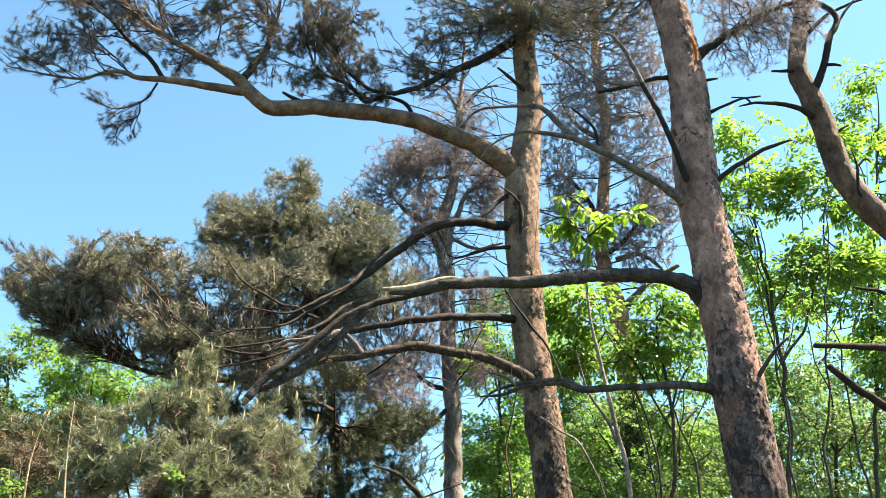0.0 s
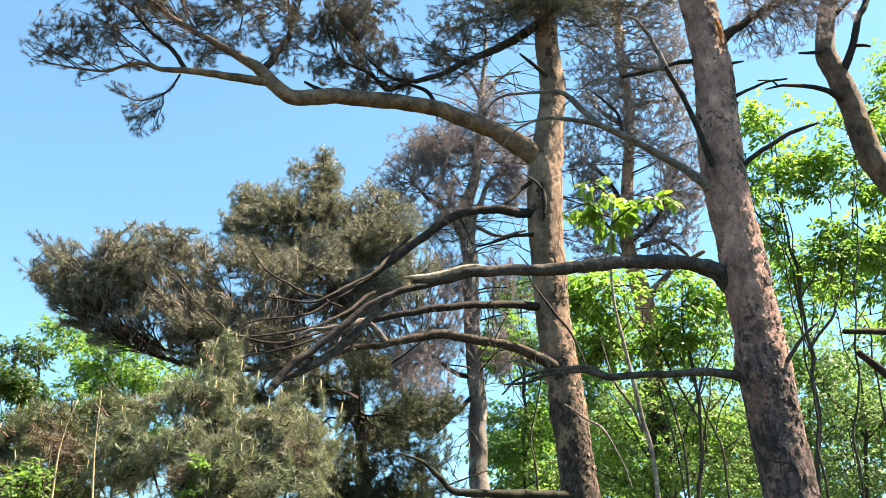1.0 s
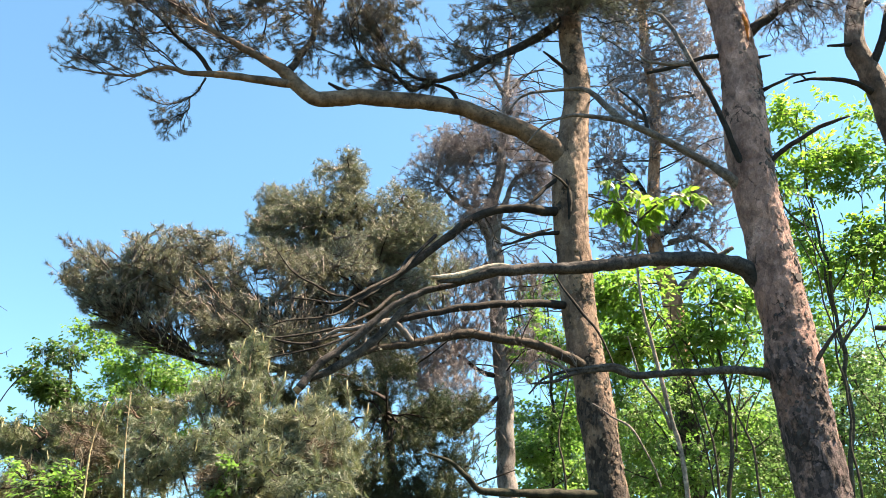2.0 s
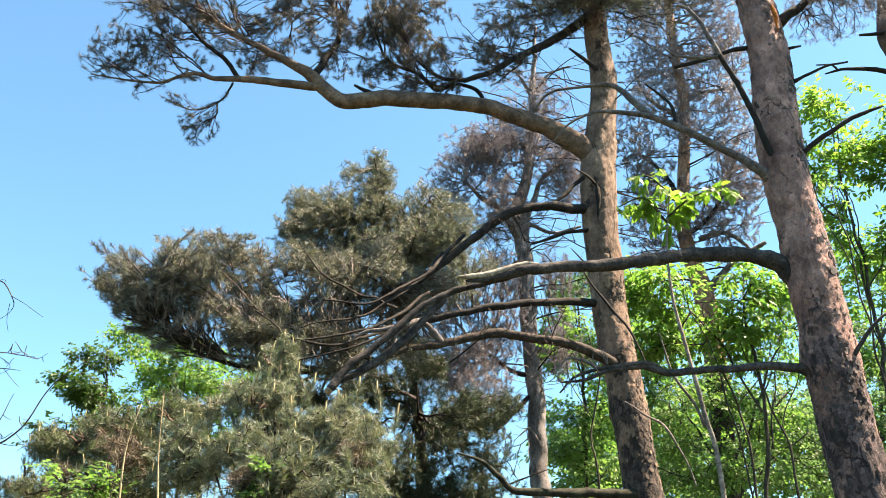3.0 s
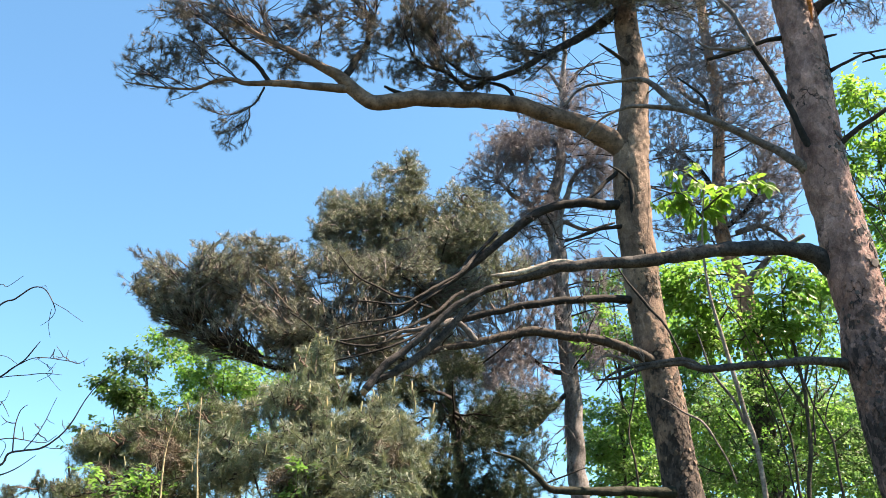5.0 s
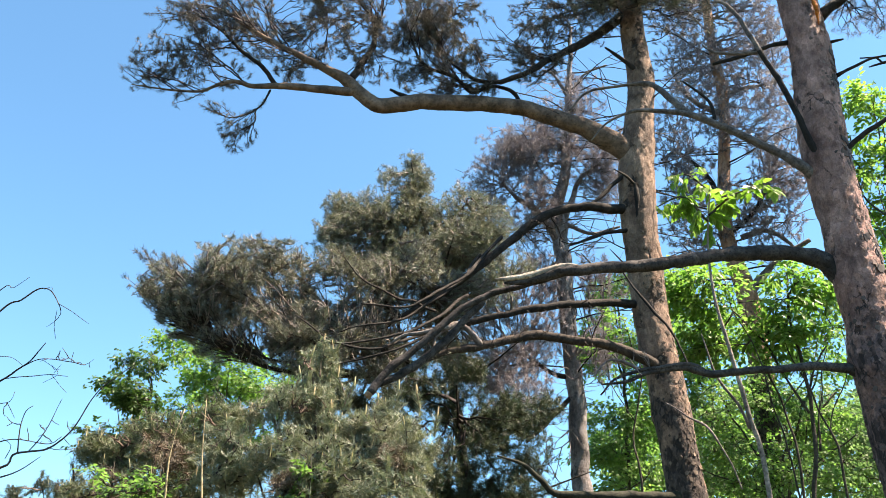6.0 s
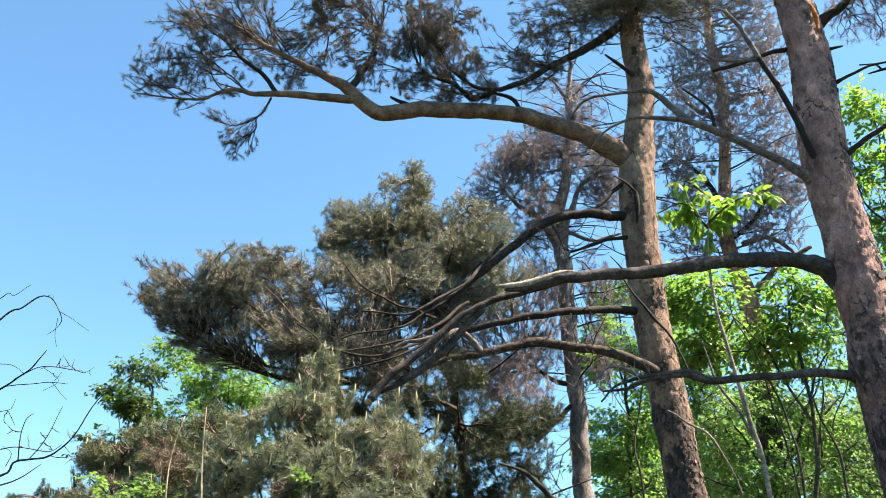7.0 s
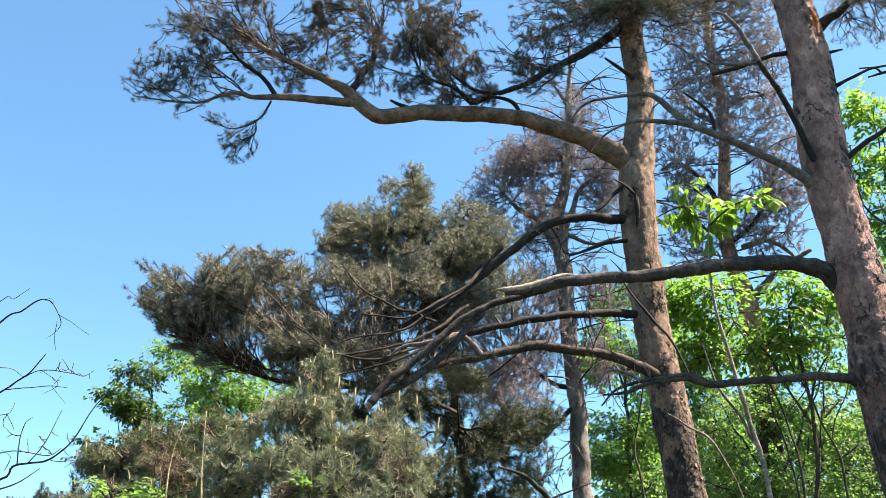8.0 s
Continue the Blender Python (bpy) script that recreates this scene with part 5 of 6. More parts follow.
# ---- the bent bare pine on the right ----
def bent_pine():
    base = (3.97, 8.00, -0.13)
    t = tree_base("pine_tree", (base[0], base[1], 0), "bent grey-brown pine trunk with bare dead branches")
    limb(t, "trunk", [(3.94, 8.00, -0.26, 0.191), (4.72, 8.00, 2.64, 0.193), (5.07, 8.00, 4.11, 0.182), (5.21, 8.00, 5.32, 0.166), (5.03, 8.00, 5.90, 0.152), (4.86, 8.00, 6.16, 0.145), (4.67, 8.00, 6.43, 0.141), (4.51, 8.00, 6.78, 0.137), (4.46, 8.00, 7.19, 0.133), (4.44, 8.00, 7.55, 0.129), (4.37, 8.00, 7.92, 0.125), (4.30, 8.00, 8.26, 0.116), (4.37, 8.00, 8.66, 0.108), (4.54, 8.00, 9.22, 0.100), (4.72, 8.00, 9.85, 0.088), (4.81, 8.00, 10.37, 0.060), (4.92, 8.00, 10.79, 0.023)], BARK_LIMB, 32, 0.07, 0.03)
    limb(t, "limb", [(4.38, 7.95, 7.92, 0.054), (4.46, 7.90, 8.05, 0.047), (4.56, 7.85, 8.27, 0.044), (4.67, 7.80, 8.62, 0.041), (4.83, 7.80, 8.91, 0.038), (4.76, 7.80, 9.12, 0.035), (4.54, 7.80, 9.26, 0.028)], DARK_LIMB, 9, 0.08)
    limb(t, "limb", [(4.83, 7.80, 8.89, 0.024), (4.96, 7.80, 9.07, 0.017), (5.11, 7.80, 9.26, 0.011)], DARK_LIMB, 6)
    limb(t, "limb", [(4.57, 7.84, 8.26, 0.027), (4.64, 7.80, 8.23, 0.023), (4.72, 7.80, 8.21, 0.017)], DARK_LIMB, 6)
    limb(t, "limb", [(4.50, 7.95, 8.84, 0.035), (4.76, 7.90, 9.08, 0.025), (5.05, 7.85, 9.23, 0.018), (5.33, 7.80, 9.31, 0.011)], DARK_LIMB, 7)
    limb(t, "limb", [(4.32, 7.95, 7.57, 0.040), (4.16, 7.90, 7.65, 0.033), (3.97, 7.90, 7.72, 0.026), (3.72, 7.85, 7.70, 0.020), (3.55, 7.85, 7.68, 0.013), (3.44, 7.85, 7.65, 0.007)], DARK_LIMB, 8, 0.08)
    limb(t, "limb", [(3.59, 7.86, 7.69, 0.013), (3.53, 7.85, 7.77, 0.010), (3.37, 7.85, 7.78, 0.007)], DARK_LIMB, 6)
    limb(t, "stub", [(4.30, 7.95, 8.26, 0.027), (4.10, 7.90, 8.22, 0.020), (3.92, 7.88, 8.19, 0.013)], DARK_LIMB, 6)
    limb(t, "limb", [(5.14, 7.95, 4.65, 0.051), (4.49, 7.70, 4.60, 0.041), (4.06, 7.60, 4.58, 0.033), (3.69, 7.50, 4.55, 0.028), (3.53, 7.50, 4.56, 0.024)], DARK_LIMB, 9, 0.08)
    limb(t, "limb", [(4.86, 7.95, 3.49, 0.064), (4.39, 7.70, 3.77, 0.052), (4.08, 7.60, 4.01, 0.042), (3.77, 7.50, 4.19, 0.037), (3.61, 7.45, 4.33, 0.031)], DARK_LIMB, 9, 0.08)
    limb(t, "limb", [(4.65, 7.90, 6.40, 0.022), (4.56, 7.85, 6.52, 0.019), (4.58, 7.80, 6.74, 0.016), (4.58, 7.80, 7.03, 0.006)], DARK_LIMB, 6, wobble=0.02)
    limb(t, "limb", [(4.59, 7.80, 6.78, 0.013), (4.69, 7.80, 6.88, 0.013), (4.75, 7.80, 6.83, 0.006)], DARK_LIMB, 6)
    limb(t, "limb", [(4.50, 7.95, 7.31, 0.020), (4.59, 7.90, 7.37, 0.016), (4.68, 7.90, 7.42, 0.010)], DARK_LIMB, 6)
    limb(t, "torn_bark", [(4.45, 7.87, 7.27, 0.013), (4.49, 7.86, 7.20, 0.026), (4.49, 7.86, 7.10, 0.022), (4.50, 7.87, 6.99, 0.010)], CUT_WOOD, 8, 0.4, 0.015, "torn orange-tan patch of bark", parent=MADE["trunk"])
    limb(t, "limb", [(5.14, 7.95, 4.86, 0.029), (4.58, 7.80, 5.20, 0.023), (4.15, 7.70, 5.26, 0.011)], DARK_LIMB, 7)
    return t


forked_pine()
broken_limb_pine()
grey_pine()
far_pine()
bent_pine()


# ---- the pine behind the boughs: bright top, dark skirts ----
def back_pine():
    base = (-0.94, 10.50, 0.14)
    t = tree_base("pine_tree", (base[0], base[1], 0), "bushy pine with a bright green tip and dark lower skirts")
    trunk = limb(t, "trunk", [(-0.92, 10.50, -0.05, 0.086), (-1.26, 10.50, 3.62, 0.075), (-1.58, 10.50, 5.82, 0.053), (-1.87, 10.50, 7.37, 0.032), (-2.11, 10.50, 8.52, 0.013)], DARK_LIMB, 14, 0.06, 0.06)
    boughs = []
    for k in range(16):
        q = trunk[int(len(trunk) * (0.42 + 0.034 * k))][:3] + np.array(t.location)
        w = k * 2.4
        reach = 1.5 * (1 - k / 22)
        pts = [(q[0], q[1], q[2], 0.025), (q[0] + math.cos(w) * reach * 0.5, q[1] + math.sin(w) * reach * 0.5, q[2] + 0.1, 0.016), (q[0] + math.cos(w) * reach, q[1] + math.sin(w) * reach, q[2] + 0.35, 0.006)]
        boughs.append(limb(t, "limb", pts, DARK_LIMB, 6, 0.0, 0.08))
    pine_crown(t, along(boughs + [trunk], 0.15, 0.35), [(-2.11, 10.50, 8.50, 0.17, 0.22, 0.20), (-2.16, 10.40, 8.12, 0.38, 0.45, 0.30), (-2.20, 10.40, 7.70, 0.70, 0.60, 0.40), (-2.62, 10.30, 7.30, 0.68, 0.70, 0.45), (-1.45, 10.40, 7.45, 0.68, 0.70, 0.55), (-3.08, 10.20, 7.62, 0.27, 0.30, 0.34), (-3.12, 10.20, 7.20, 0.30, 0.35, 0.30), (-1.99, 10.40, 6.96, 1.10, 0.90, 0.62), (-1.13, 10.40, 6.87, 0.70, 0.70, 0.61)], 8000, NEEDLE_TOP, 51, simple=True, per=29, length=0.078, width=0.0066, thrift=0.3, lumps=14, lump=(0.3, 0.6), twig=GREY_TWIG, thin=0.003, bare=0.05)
    # dark green skirts; the last three clumps put shadowed foliage into that colour
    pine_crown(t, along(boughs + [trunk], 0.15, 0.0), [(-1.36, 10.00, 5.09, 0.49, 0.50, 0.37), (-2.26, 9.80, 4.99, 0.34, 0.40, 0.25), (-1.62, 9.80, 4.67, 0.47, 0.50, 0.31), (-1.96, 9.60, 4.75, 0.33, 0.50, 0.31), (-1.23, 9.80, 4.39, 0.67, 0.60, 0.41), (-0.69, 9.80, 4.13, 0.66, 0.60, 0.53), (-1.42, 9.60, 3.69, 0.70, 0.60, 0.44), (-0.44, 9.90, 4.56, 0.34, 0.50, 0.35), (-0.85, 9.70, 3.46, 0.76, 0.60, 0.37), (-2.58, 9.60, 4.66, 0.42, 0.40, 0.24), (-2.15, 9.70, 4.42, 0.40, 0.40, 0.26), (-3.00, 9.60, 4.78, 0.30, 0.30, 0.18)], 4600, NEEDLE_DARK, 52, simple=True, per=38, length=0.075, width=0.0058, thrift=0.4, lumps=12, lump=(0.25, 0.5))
    return t


# ---- the young pines close by ----
def candle(verts, faces, foot, h, rng, thick=1.0):
    """One upright spring shoot, added to verts and faces."""
    d = np.array((rng.normal() * 0.12, rng.normal() * 0.12, 1.0)) * h
    b = len(verts)
    for s, r in ((0.0, 0.0035), (0.6, 0.004), (1.0, 0.0015)):
        verts += [foot + d * s + np.array((math.cos(a), math.sin(a), 0)) * r * thick for a in (0, 1.57, 3.14, 4.71)]
    for s in (0, 4):
        for j in range(4):
            x, y = b + s + j, b + s + (j + 1) % 4
            faces += [(x, y, y + 4), (x, y + 4, x + 4)]


def young_pine(place, points, clumps, count, seed, label, bushy=NEEDLE_FRESH, leaders=()):
    t = tree_base("young_pine", (place[0], place[1], 0), label, group="young pines at the edge of the wood")
    trunk = limb(t, "trunk", points, DARK_LIMB, 12, 0.06, 0.05)
    rng = np.random.default_rng(seed)
    boughs = []
    c = np.array(clumps)
    for k in range(len(c)):
        for _ in range(2):
            i = int(len(trunk) * rng.uniform(0.35, 0.9))
            q = trunk[i][:3] + np.array(t.location)
            e = c[k, :3] + rng.normal(size=3) * c[k, 3:] * 0.4
            m = (q + e) / 2 - np.array((0, 0, 0.12))
            boughs.append(limb(t, "limb", [(*q, 0.016), (*m, 0.011), (*e, 0.004)], TWIG, 6, 0.0, 0.06))
    grown = pine_crown(t, along(boughs + [trunk], 0.1, 0.3), clumps, int(count * 0.9), bushy, seed + 1, per=74, length=0.056, width=0.004, shoot=0.17, up=0.5, bare=0.1, lumps=16, lump=(0.12, 0.27), often=0.3)
    brown = np.array(clumps)[:3] * np.array((1, 1, 1, 0.35, 0.35, 0.35)) - np.array((0, 0.3, 0.1, 0, 0, 0))
    pine_crown(t, along(boughs, 0.1, 0.4), brown, 70, bushy, seed + 2, bare=1.0, twig=RED_TWIG, thrift=0.4, thin=0.003)
    if bushy is not NEEDLE_DARK:
        inner = np.array(clumps)[-2:] * np.array((1, 1, 1, 0.5, 0.5, 0.6)) - np.array((0.05, 0.25, 0.0, 0, 0, 0))
        pine_crown(t, along(boughs, 0.1, 0.2), inner, 120, NEEDLE_BROWN, seed + 3, per=44, length=0.06, width=0.004, shoot=0.12, up=-0.2, twig=RED_TWIG, lumps=5, lump=(0.25, 0.5), thin=0.003, label="dead brown inner needles")
    # upright spring candles on the ends of shoots
    nodes, parent, load, ends, n0 = grown
    tips = np.flatnonzero(ends)
    tips = tips[(tips >= n0)]
    tips = tips[rng.random(len(tips)) < 0.14]
    verts, faces = [], []
    for g in tips:
        candle(verts, faces, nodes[g], rng.uniform(0.03, 0.075), rng)
    tagged(mesh_ob("candle_growth", verts, faces, CANDLE, t), "pale upright spring shoots", kind="stuff")
    # upright leading shoots, each ending in a pale candle
    verts, faces = [], []
    for x, y, z, h in leaders:
        e = np.array((x, y, z)) - np.array(t.location)
        lean = rng.normal(size=2) * 0.05
        pts = [(x - lean[0], y - lean[1], z - h, 0.006), (x - lean[0] * 0.4, y - lean[1] * 0.4, z - h * 0.5, 0.005), (x, y, z - 0.05, 0.004)]
        limb(t, "shoot", pts, RED_TWIG, 6, 0.05, 0.03)
        rungs = e - np.outer(np.linspace(0.05, h, 7), (0, 0, 1)) - np.outer(np.linspace(0, 1, 7), (*lean, 0))
        needle_mesh(t, "needle_foliage", rungs, np.tile((0.0, 0.0, 1.0), (7, 1)), bushy, 22, 0.062, 0.004, h / 7, rng, (30, 62))
        candle(verts, faces, e - np.array((0, 0, 0.055)), rng.uniform(0.055, 0.085), rng, 1.7)
    if leaders:
        tagged(mesh_ob("candle_growth", verts, faces, CANDLE, t), "pale upright spring shoots", kind="stuff")
    return t


CANDLE = leaf_material("pine_candles", (0.36, 0.33, 0.16), (0.42, 0.36, 0.20), (0.40, 0.30, 0.16), (1.0, 1.0, 0.6), 0.15)
back_pine()
young_pine((-1.22, 5.00, 1.30), [(-1.20, 5.00, 1.21, 0.037), (-1.36, 5.00, 2.25, 0.032), (-1.46, 5.00, 2.89, 0.024), (-1.51, 5.00, 3.27, 0.014), (-1.55, 5.00, 3.55, 0.007)], [(-1.53, 5.00, 3.42, 0.09, 0.15, 0.17), (-1.55, 5.00, 3.16, 0.20, 0.30, 0.16), (-1.07, 5.00, 3.04, 0.20, 0.30, 0.11), (-1.34, 5.00, 2.96, 0.22, 0.35, 0.12), (-0.97, 4.90, 2.88, 0.21, 0.40, 0.18), (-1.73, 4.90, 3.07, 0.30, 0.40, 0.17), (-1.27, 4.70, 2.72, 0.44, 0.50, 0.22), (-1.74, 4.70, 2.72, 0.41, 0.50, 0.22), (-1.09, 4.60, 2.43, 0.48, 0.50, 0.17), (-1.37, 4.60, 2.53, 0.36, 0.40, 0.13), (-0.94, 4.80, 2.68, 0.19, 0.40, 0.16)], 3000, 61, "young green pine with pale spring candles",
           leaders=[(-1.53, 5.00, 3.60, 0.30), (-1.56, 4.88, 3.48, 0.20), (-1.58, 4.76, 3.32, 0.24), (-1.41, 5.00, 3.38, 0.24), (-1.27, 4.88, 3.28, 0.20), (-1.74, 4.76, 3.09, 0.18), (-1.96, 5.00, 3.15, 0.18), (-0.99, 4.88, 3.25, 0.20), (-1.63, 4.76, 3.11, 0.18), (-0.90, 5.00, 3.26, 0.18), (-1.11, 4.88, 3.18, 0.16), (-1.48, 4.76, 3.19, 0.16), (-1.09, 5.00, 3.17, 0.16), (-1.40, 4.88, 3.13, 0.16), (-1.16, 4.76, 3.06, 0.15), (-0.77, 5.00, 3.10, 0.15), (-1.61, 4.88, 2.96, 0.15)])
young_pine((-5.02, 9.50, 0.81), [(-4.97, 9.50, 0.63, 0.053), (-5.62, 9.50, 2.84, 0.042), (-5.83, 9.50, 3.55, 0.019), (-5.93, 9.50, 3.87, 0.010)], [(-6.30, 9.50, 3.62, 0.08, 0.15, 0.17), (-6.62, 9.50, 3.52, 0.08, 0.15, 0.18), (-5.86, 9.50, 3.64, 0.09, 0.20, 0.21), (-5.76, 9.50, 3.31, 0.28, 0.40, 0.24), (-6.08, 9.50, 3.55, 0.09, 0.20, 0.18), (-6.06, 9.50, 3.28, 0.25, 0.30, 0.21), (-5.56, 9.50, 3.58, 0.13, 0.20, 0.20), (-5.24, 9.50, 3.43, 0.25, 0.30, 0.24)], 900, 77, "small dark young pine further off", NEEDLE_DARK)
young_pine((-2.14, 5.30, 1.29), [(-2.11, 5.30, 1.18, 0.039), (-2.36, 5.30, 2.29, 0.034), (-2.50, 5.30, 2.89, 0.021), (-2.58, 5.30, 3.22, 0.007)], [(-2.54, 5.30, 3.07, 0.36, 0.40, 0.16), (-2.27, 5.30, 3.19, 0.25, 0.30, 0.15), (-2.84, 5.40, 3.08, 0.27, 0.40, 0.18), (-3.02, 5.40, 2.97, 0.20, 0.40, 0.20), (-3.20, 5.40, 3.00, 0.14, 0.20, 0.09), (-2.35, 5.10, 2.74, 0.51, 0.50, 0.23), (-2.56, 5.00, 2.56, 0.52, 0.50, 0.19)], 2000, 71, "young pine with brown inner needles", NEEDLE_MID)


def herb(place, clumps, count, seed, label):
    t = tree_base("shrub", (place[0], place[1], 0), label, "shrub")
    c = np.array(clumps)
    lines = []
    for q in c:
        lines.append(limb(t, "stem", [(q[0], q[1], q[2] * 0.5, 0.006), (q[0] + 0.02, q[1], q[2], 0.003), (q[0], q[1], q[2] + q[5], 0.002)], STEM, 5, 0.0, 0.05))
    leafy_crown(t, along(lines, 0.08, 0.6), clumps, count, LEAF_MID, seed, 7, 0.042, DIAMOND, spread=0.04, droop=0.1)
    return t


herb((-1.97, 4.50, 1.33), [(-2.26, 4.50, 2.58, 0.09, 0.15, 0.12), (-2.39, 4.50, 2.52, 0.12, 0.20, 0.12), (-2.60, 4.60, 2.60, 0.08, 0.15, 0.09)], 80, 78, "low bright green shrub before the young pines")
herb((-1.15, 4.30, 1.35), [(-1.33, 4.30, 2.57, 0.03, 0.06, 0.03), (-1.37, 4.30, 2.47, 0.06, 0.08, 0.04)], 30, 79, "small sprig of fresh green leaves")


# ---- leafy trees ----
def leafy_tree(place, trunk, branches, clumps, count, mat, seed, label, size=0.10, per=6, outline=LANCE, name="leafy_tree", group="leafy trees of the wood", spread=0.10, single=0):
    t = tree_base(name, (place[0], place[1], 0), label, group=group)
    lines = [limb(t, "trunk", [(*q[:3], q[3] * 0.6) for q in trunk], STEM, 8, 0.05, 0.08, wobble=0.06)]
    for b in branches:
        lines.append(limb(t, "branch", [(*q[:3], q[3] * 0.7) for q in b], STEM, 6, 0.04, 0.08, wobble=0.06))
    rng = np.random.default_rng(seed + 500)
    rise = lines[0]
    for q in np.array(clumps)[:4]:
        a = rise[int(len(rise) * rng.uniform(0.4, 0.85)), :3] + np.array(t.location)
        b = q[:3] + rng.normal(size=3) * q[3:] * 0.4 + np.array((0, 0, q[5] * 0.5))
        m = a * 0.45 + b * 0.55 + np.array((0, 0, -0.15)) + rng.normal(size=3) * 0.12
        lines.append(limb(t, "branch", [(*a, 0.012), (*m, 0.009), (*b, 0.004)], STEM, 6, 0.04, 0.08, wobble=0.08))
    leafy_crown(t, along(lines, 0.25, 0.25), clumps, count, mat, seed, per, size, outline, spread=spread, single=single)
    return t


leafy_tree((4.06, 12.00, -0.07), [(4.03, 12.00, -0.28, 0.072), (4.94, 12.00, 4.69, 0.057), (5.13, 12.00, 6.80, 0.039), (5.11, 12.00, 8.20, 0.032), (5.11, 12.00, 9.29, 0.019), (5.19, 12.00, 10.34, 0.010)],
           [[(5.08, 12.00, 6.06, 0.034), (5.65, 12.00, 6.80, 0.026), (6.26, 12.00, 8.41, 0.019), (6.54, 12.00, 9.51, 0.010)], [(5.15, 12.00, 7.89, 0.027), (4.68, 12.00, 8.41, 0.019), (4.67, 12.00, 9.51, 0.010)]],
           [(5.17, 12.00, 10.22, 0.54, 0.39, 0.48), (5.51, 12.00, 9.40, 0.86, 0.55, 0.80), (4.78, 12.00, 8.41, 0.56, 0.44, 0.96), (6.18, 12.00, 8.95, 0.85, 0.55, 0.88), (5.56, 12.00, 7.68, 0.99, 0.61, 0.91), (6.79, 12.00, 9.98, 0.68, 0.44, 0.71), (6.69, 12.00, 7.89, 0.73, 0.55, 0.92)],
           850, LEAF, 81, "bright yellow-green leafy tree in spring leaf", 0.12, 9, LANCE, spread=0.11, single=280)
leafy_tree((5.54, 13.00, -0.21), [(5.49, 13.00, -0.44, 0.071), (6.71, 13.00, 4.95, 0.053), (7.36, 13.00, 7.87, 0.039), (8.18, 13.00, 10.81, 0.027), (8.45, 13.00, 12.15, 0.011)],
           [[(7.34, 13.00, 7.65, 0.029), (7.18, 13.00, 8.98, 0.020), (7.38, 13.00, 10.81, 0.011)]],
           [(8.37, 13.00, 12.29, 0.55, 0.36, 0.49), (8.18, 13.00, 11.07, 0.75, 0.48, 0.92), (8.40, 13.00, 9.81, 1.03, 0.60, 1.46), (7.17, 13.00, 7.23, 1.23, 0.72, 1.03), (7.38, 13.00, 5.86, 1.18, 0.72, 1.22)],
           900, LEAF, 82, "slim yellow-green leafy tree in spring leaf", 0.12, 9, LANCE, spread=0.11, single=280)
leafy_tree((2.24, 9.70, 0.43), [(2.21, 9.70, 0.25, 0.048), (2.65, 9.70, 4.10, 0.039), (2.67, 9.70, 5.35, 0.028), (2.70, 9.70, 6.12, 0.011)],
           [[(2.65, 9.70, 4.37, 0.020), (2.31, 9.70, 5.21, 0.017), (1.88, 9.70, 5.80, 0.011)], [(2.69, 9.70, 4.64, 0.020), (3.09, 9.70, 5.35, 0.010)]],
           [(1.60, 9.70, 5.80, 0.50, 0.60, 0.42), (2.21, 9.70, 5.58, 0.63, 0.60, 0.45), (2.79, 9.70, 5.73, 0.49, 0.60, 0.46), (2.37, 9.70, 5.13, 0.82, 0.40, 0.33), (1.56, 9.70, 5.28, 0.41, 0.40, 0.33)],
           460, LEAF_LIGHT, 83, "light green leafy tree behind the trunks", 0.105, 9, LANCE, spread=0.10, single=280)
leafy_tree((0.88, 15.00, -0.21), [(0.87, 15.00, -0.48, 0.066), (1.02, 15.00, 5.47, 0.051), (1.04, 15.00, 7.63, 0.032), (1.07, 15.00, 8.83, 0.011)],
           [[(1.04, 15.00, 6.51, 0.031), (0.81, 15.00, 7.40, 0.021), (0.72, 15.00, 8.10, 0.011)]],
           [(1.05, 15.00, 8.10, 0.55, 0.80, 0.65), (0.91, 15.00, 7.06, 0.58, 0.80, 0.67), (1.08, 15.00, 5.88, 0.72, 1.00, 0.83), (0.85, 15.00, 4.87, 0.89, 1.00, 0.59), (0.54, 15.00, 7.18, 0.37, 0.60, 0.68), (2.14, 15.00, 8.10, 0.44, 0.60, 0.83)],
           1400, LEAF_MID, 84, "light green leafy tree behind the trunks", 0.085, 10, DIAMOND, spread=0.13)
leafy_tree((3.45, 17.00, -0.45), [(3.45, 17.00, -0.61, 0.094), (4.13, 17.00, 5.42, 0.068), (4.09, 17.00, 7.17, 0.030)],
           [[(4.19, 17.00, 5.98, 0.046), (3.24, 17.00, 6.93, 0.024)], [(4.19, 17.00, 5.98, 0.046), (5.36, 17.00, 6.93, 0.024)]],
           [(3.21, 17.00, 6.57, 1.05, 1.20, 0.71), (4.59, 17.00, 6.45, 1.28, 1.20, 0.83), (3.56, 17.00, 5.42, 1.58, 1.40, 0.78), (5.14, 17.00, 5.42, 1.13, 1.20, 0.89), (2.90, 17.00, 5.53, 1.02, 1.20, 0.67)],
           950, LEAF_DEEP, 85, "small-leaved green shrub tree in the understorey", 0.09, 11, DIAMOND, spread=0.17)
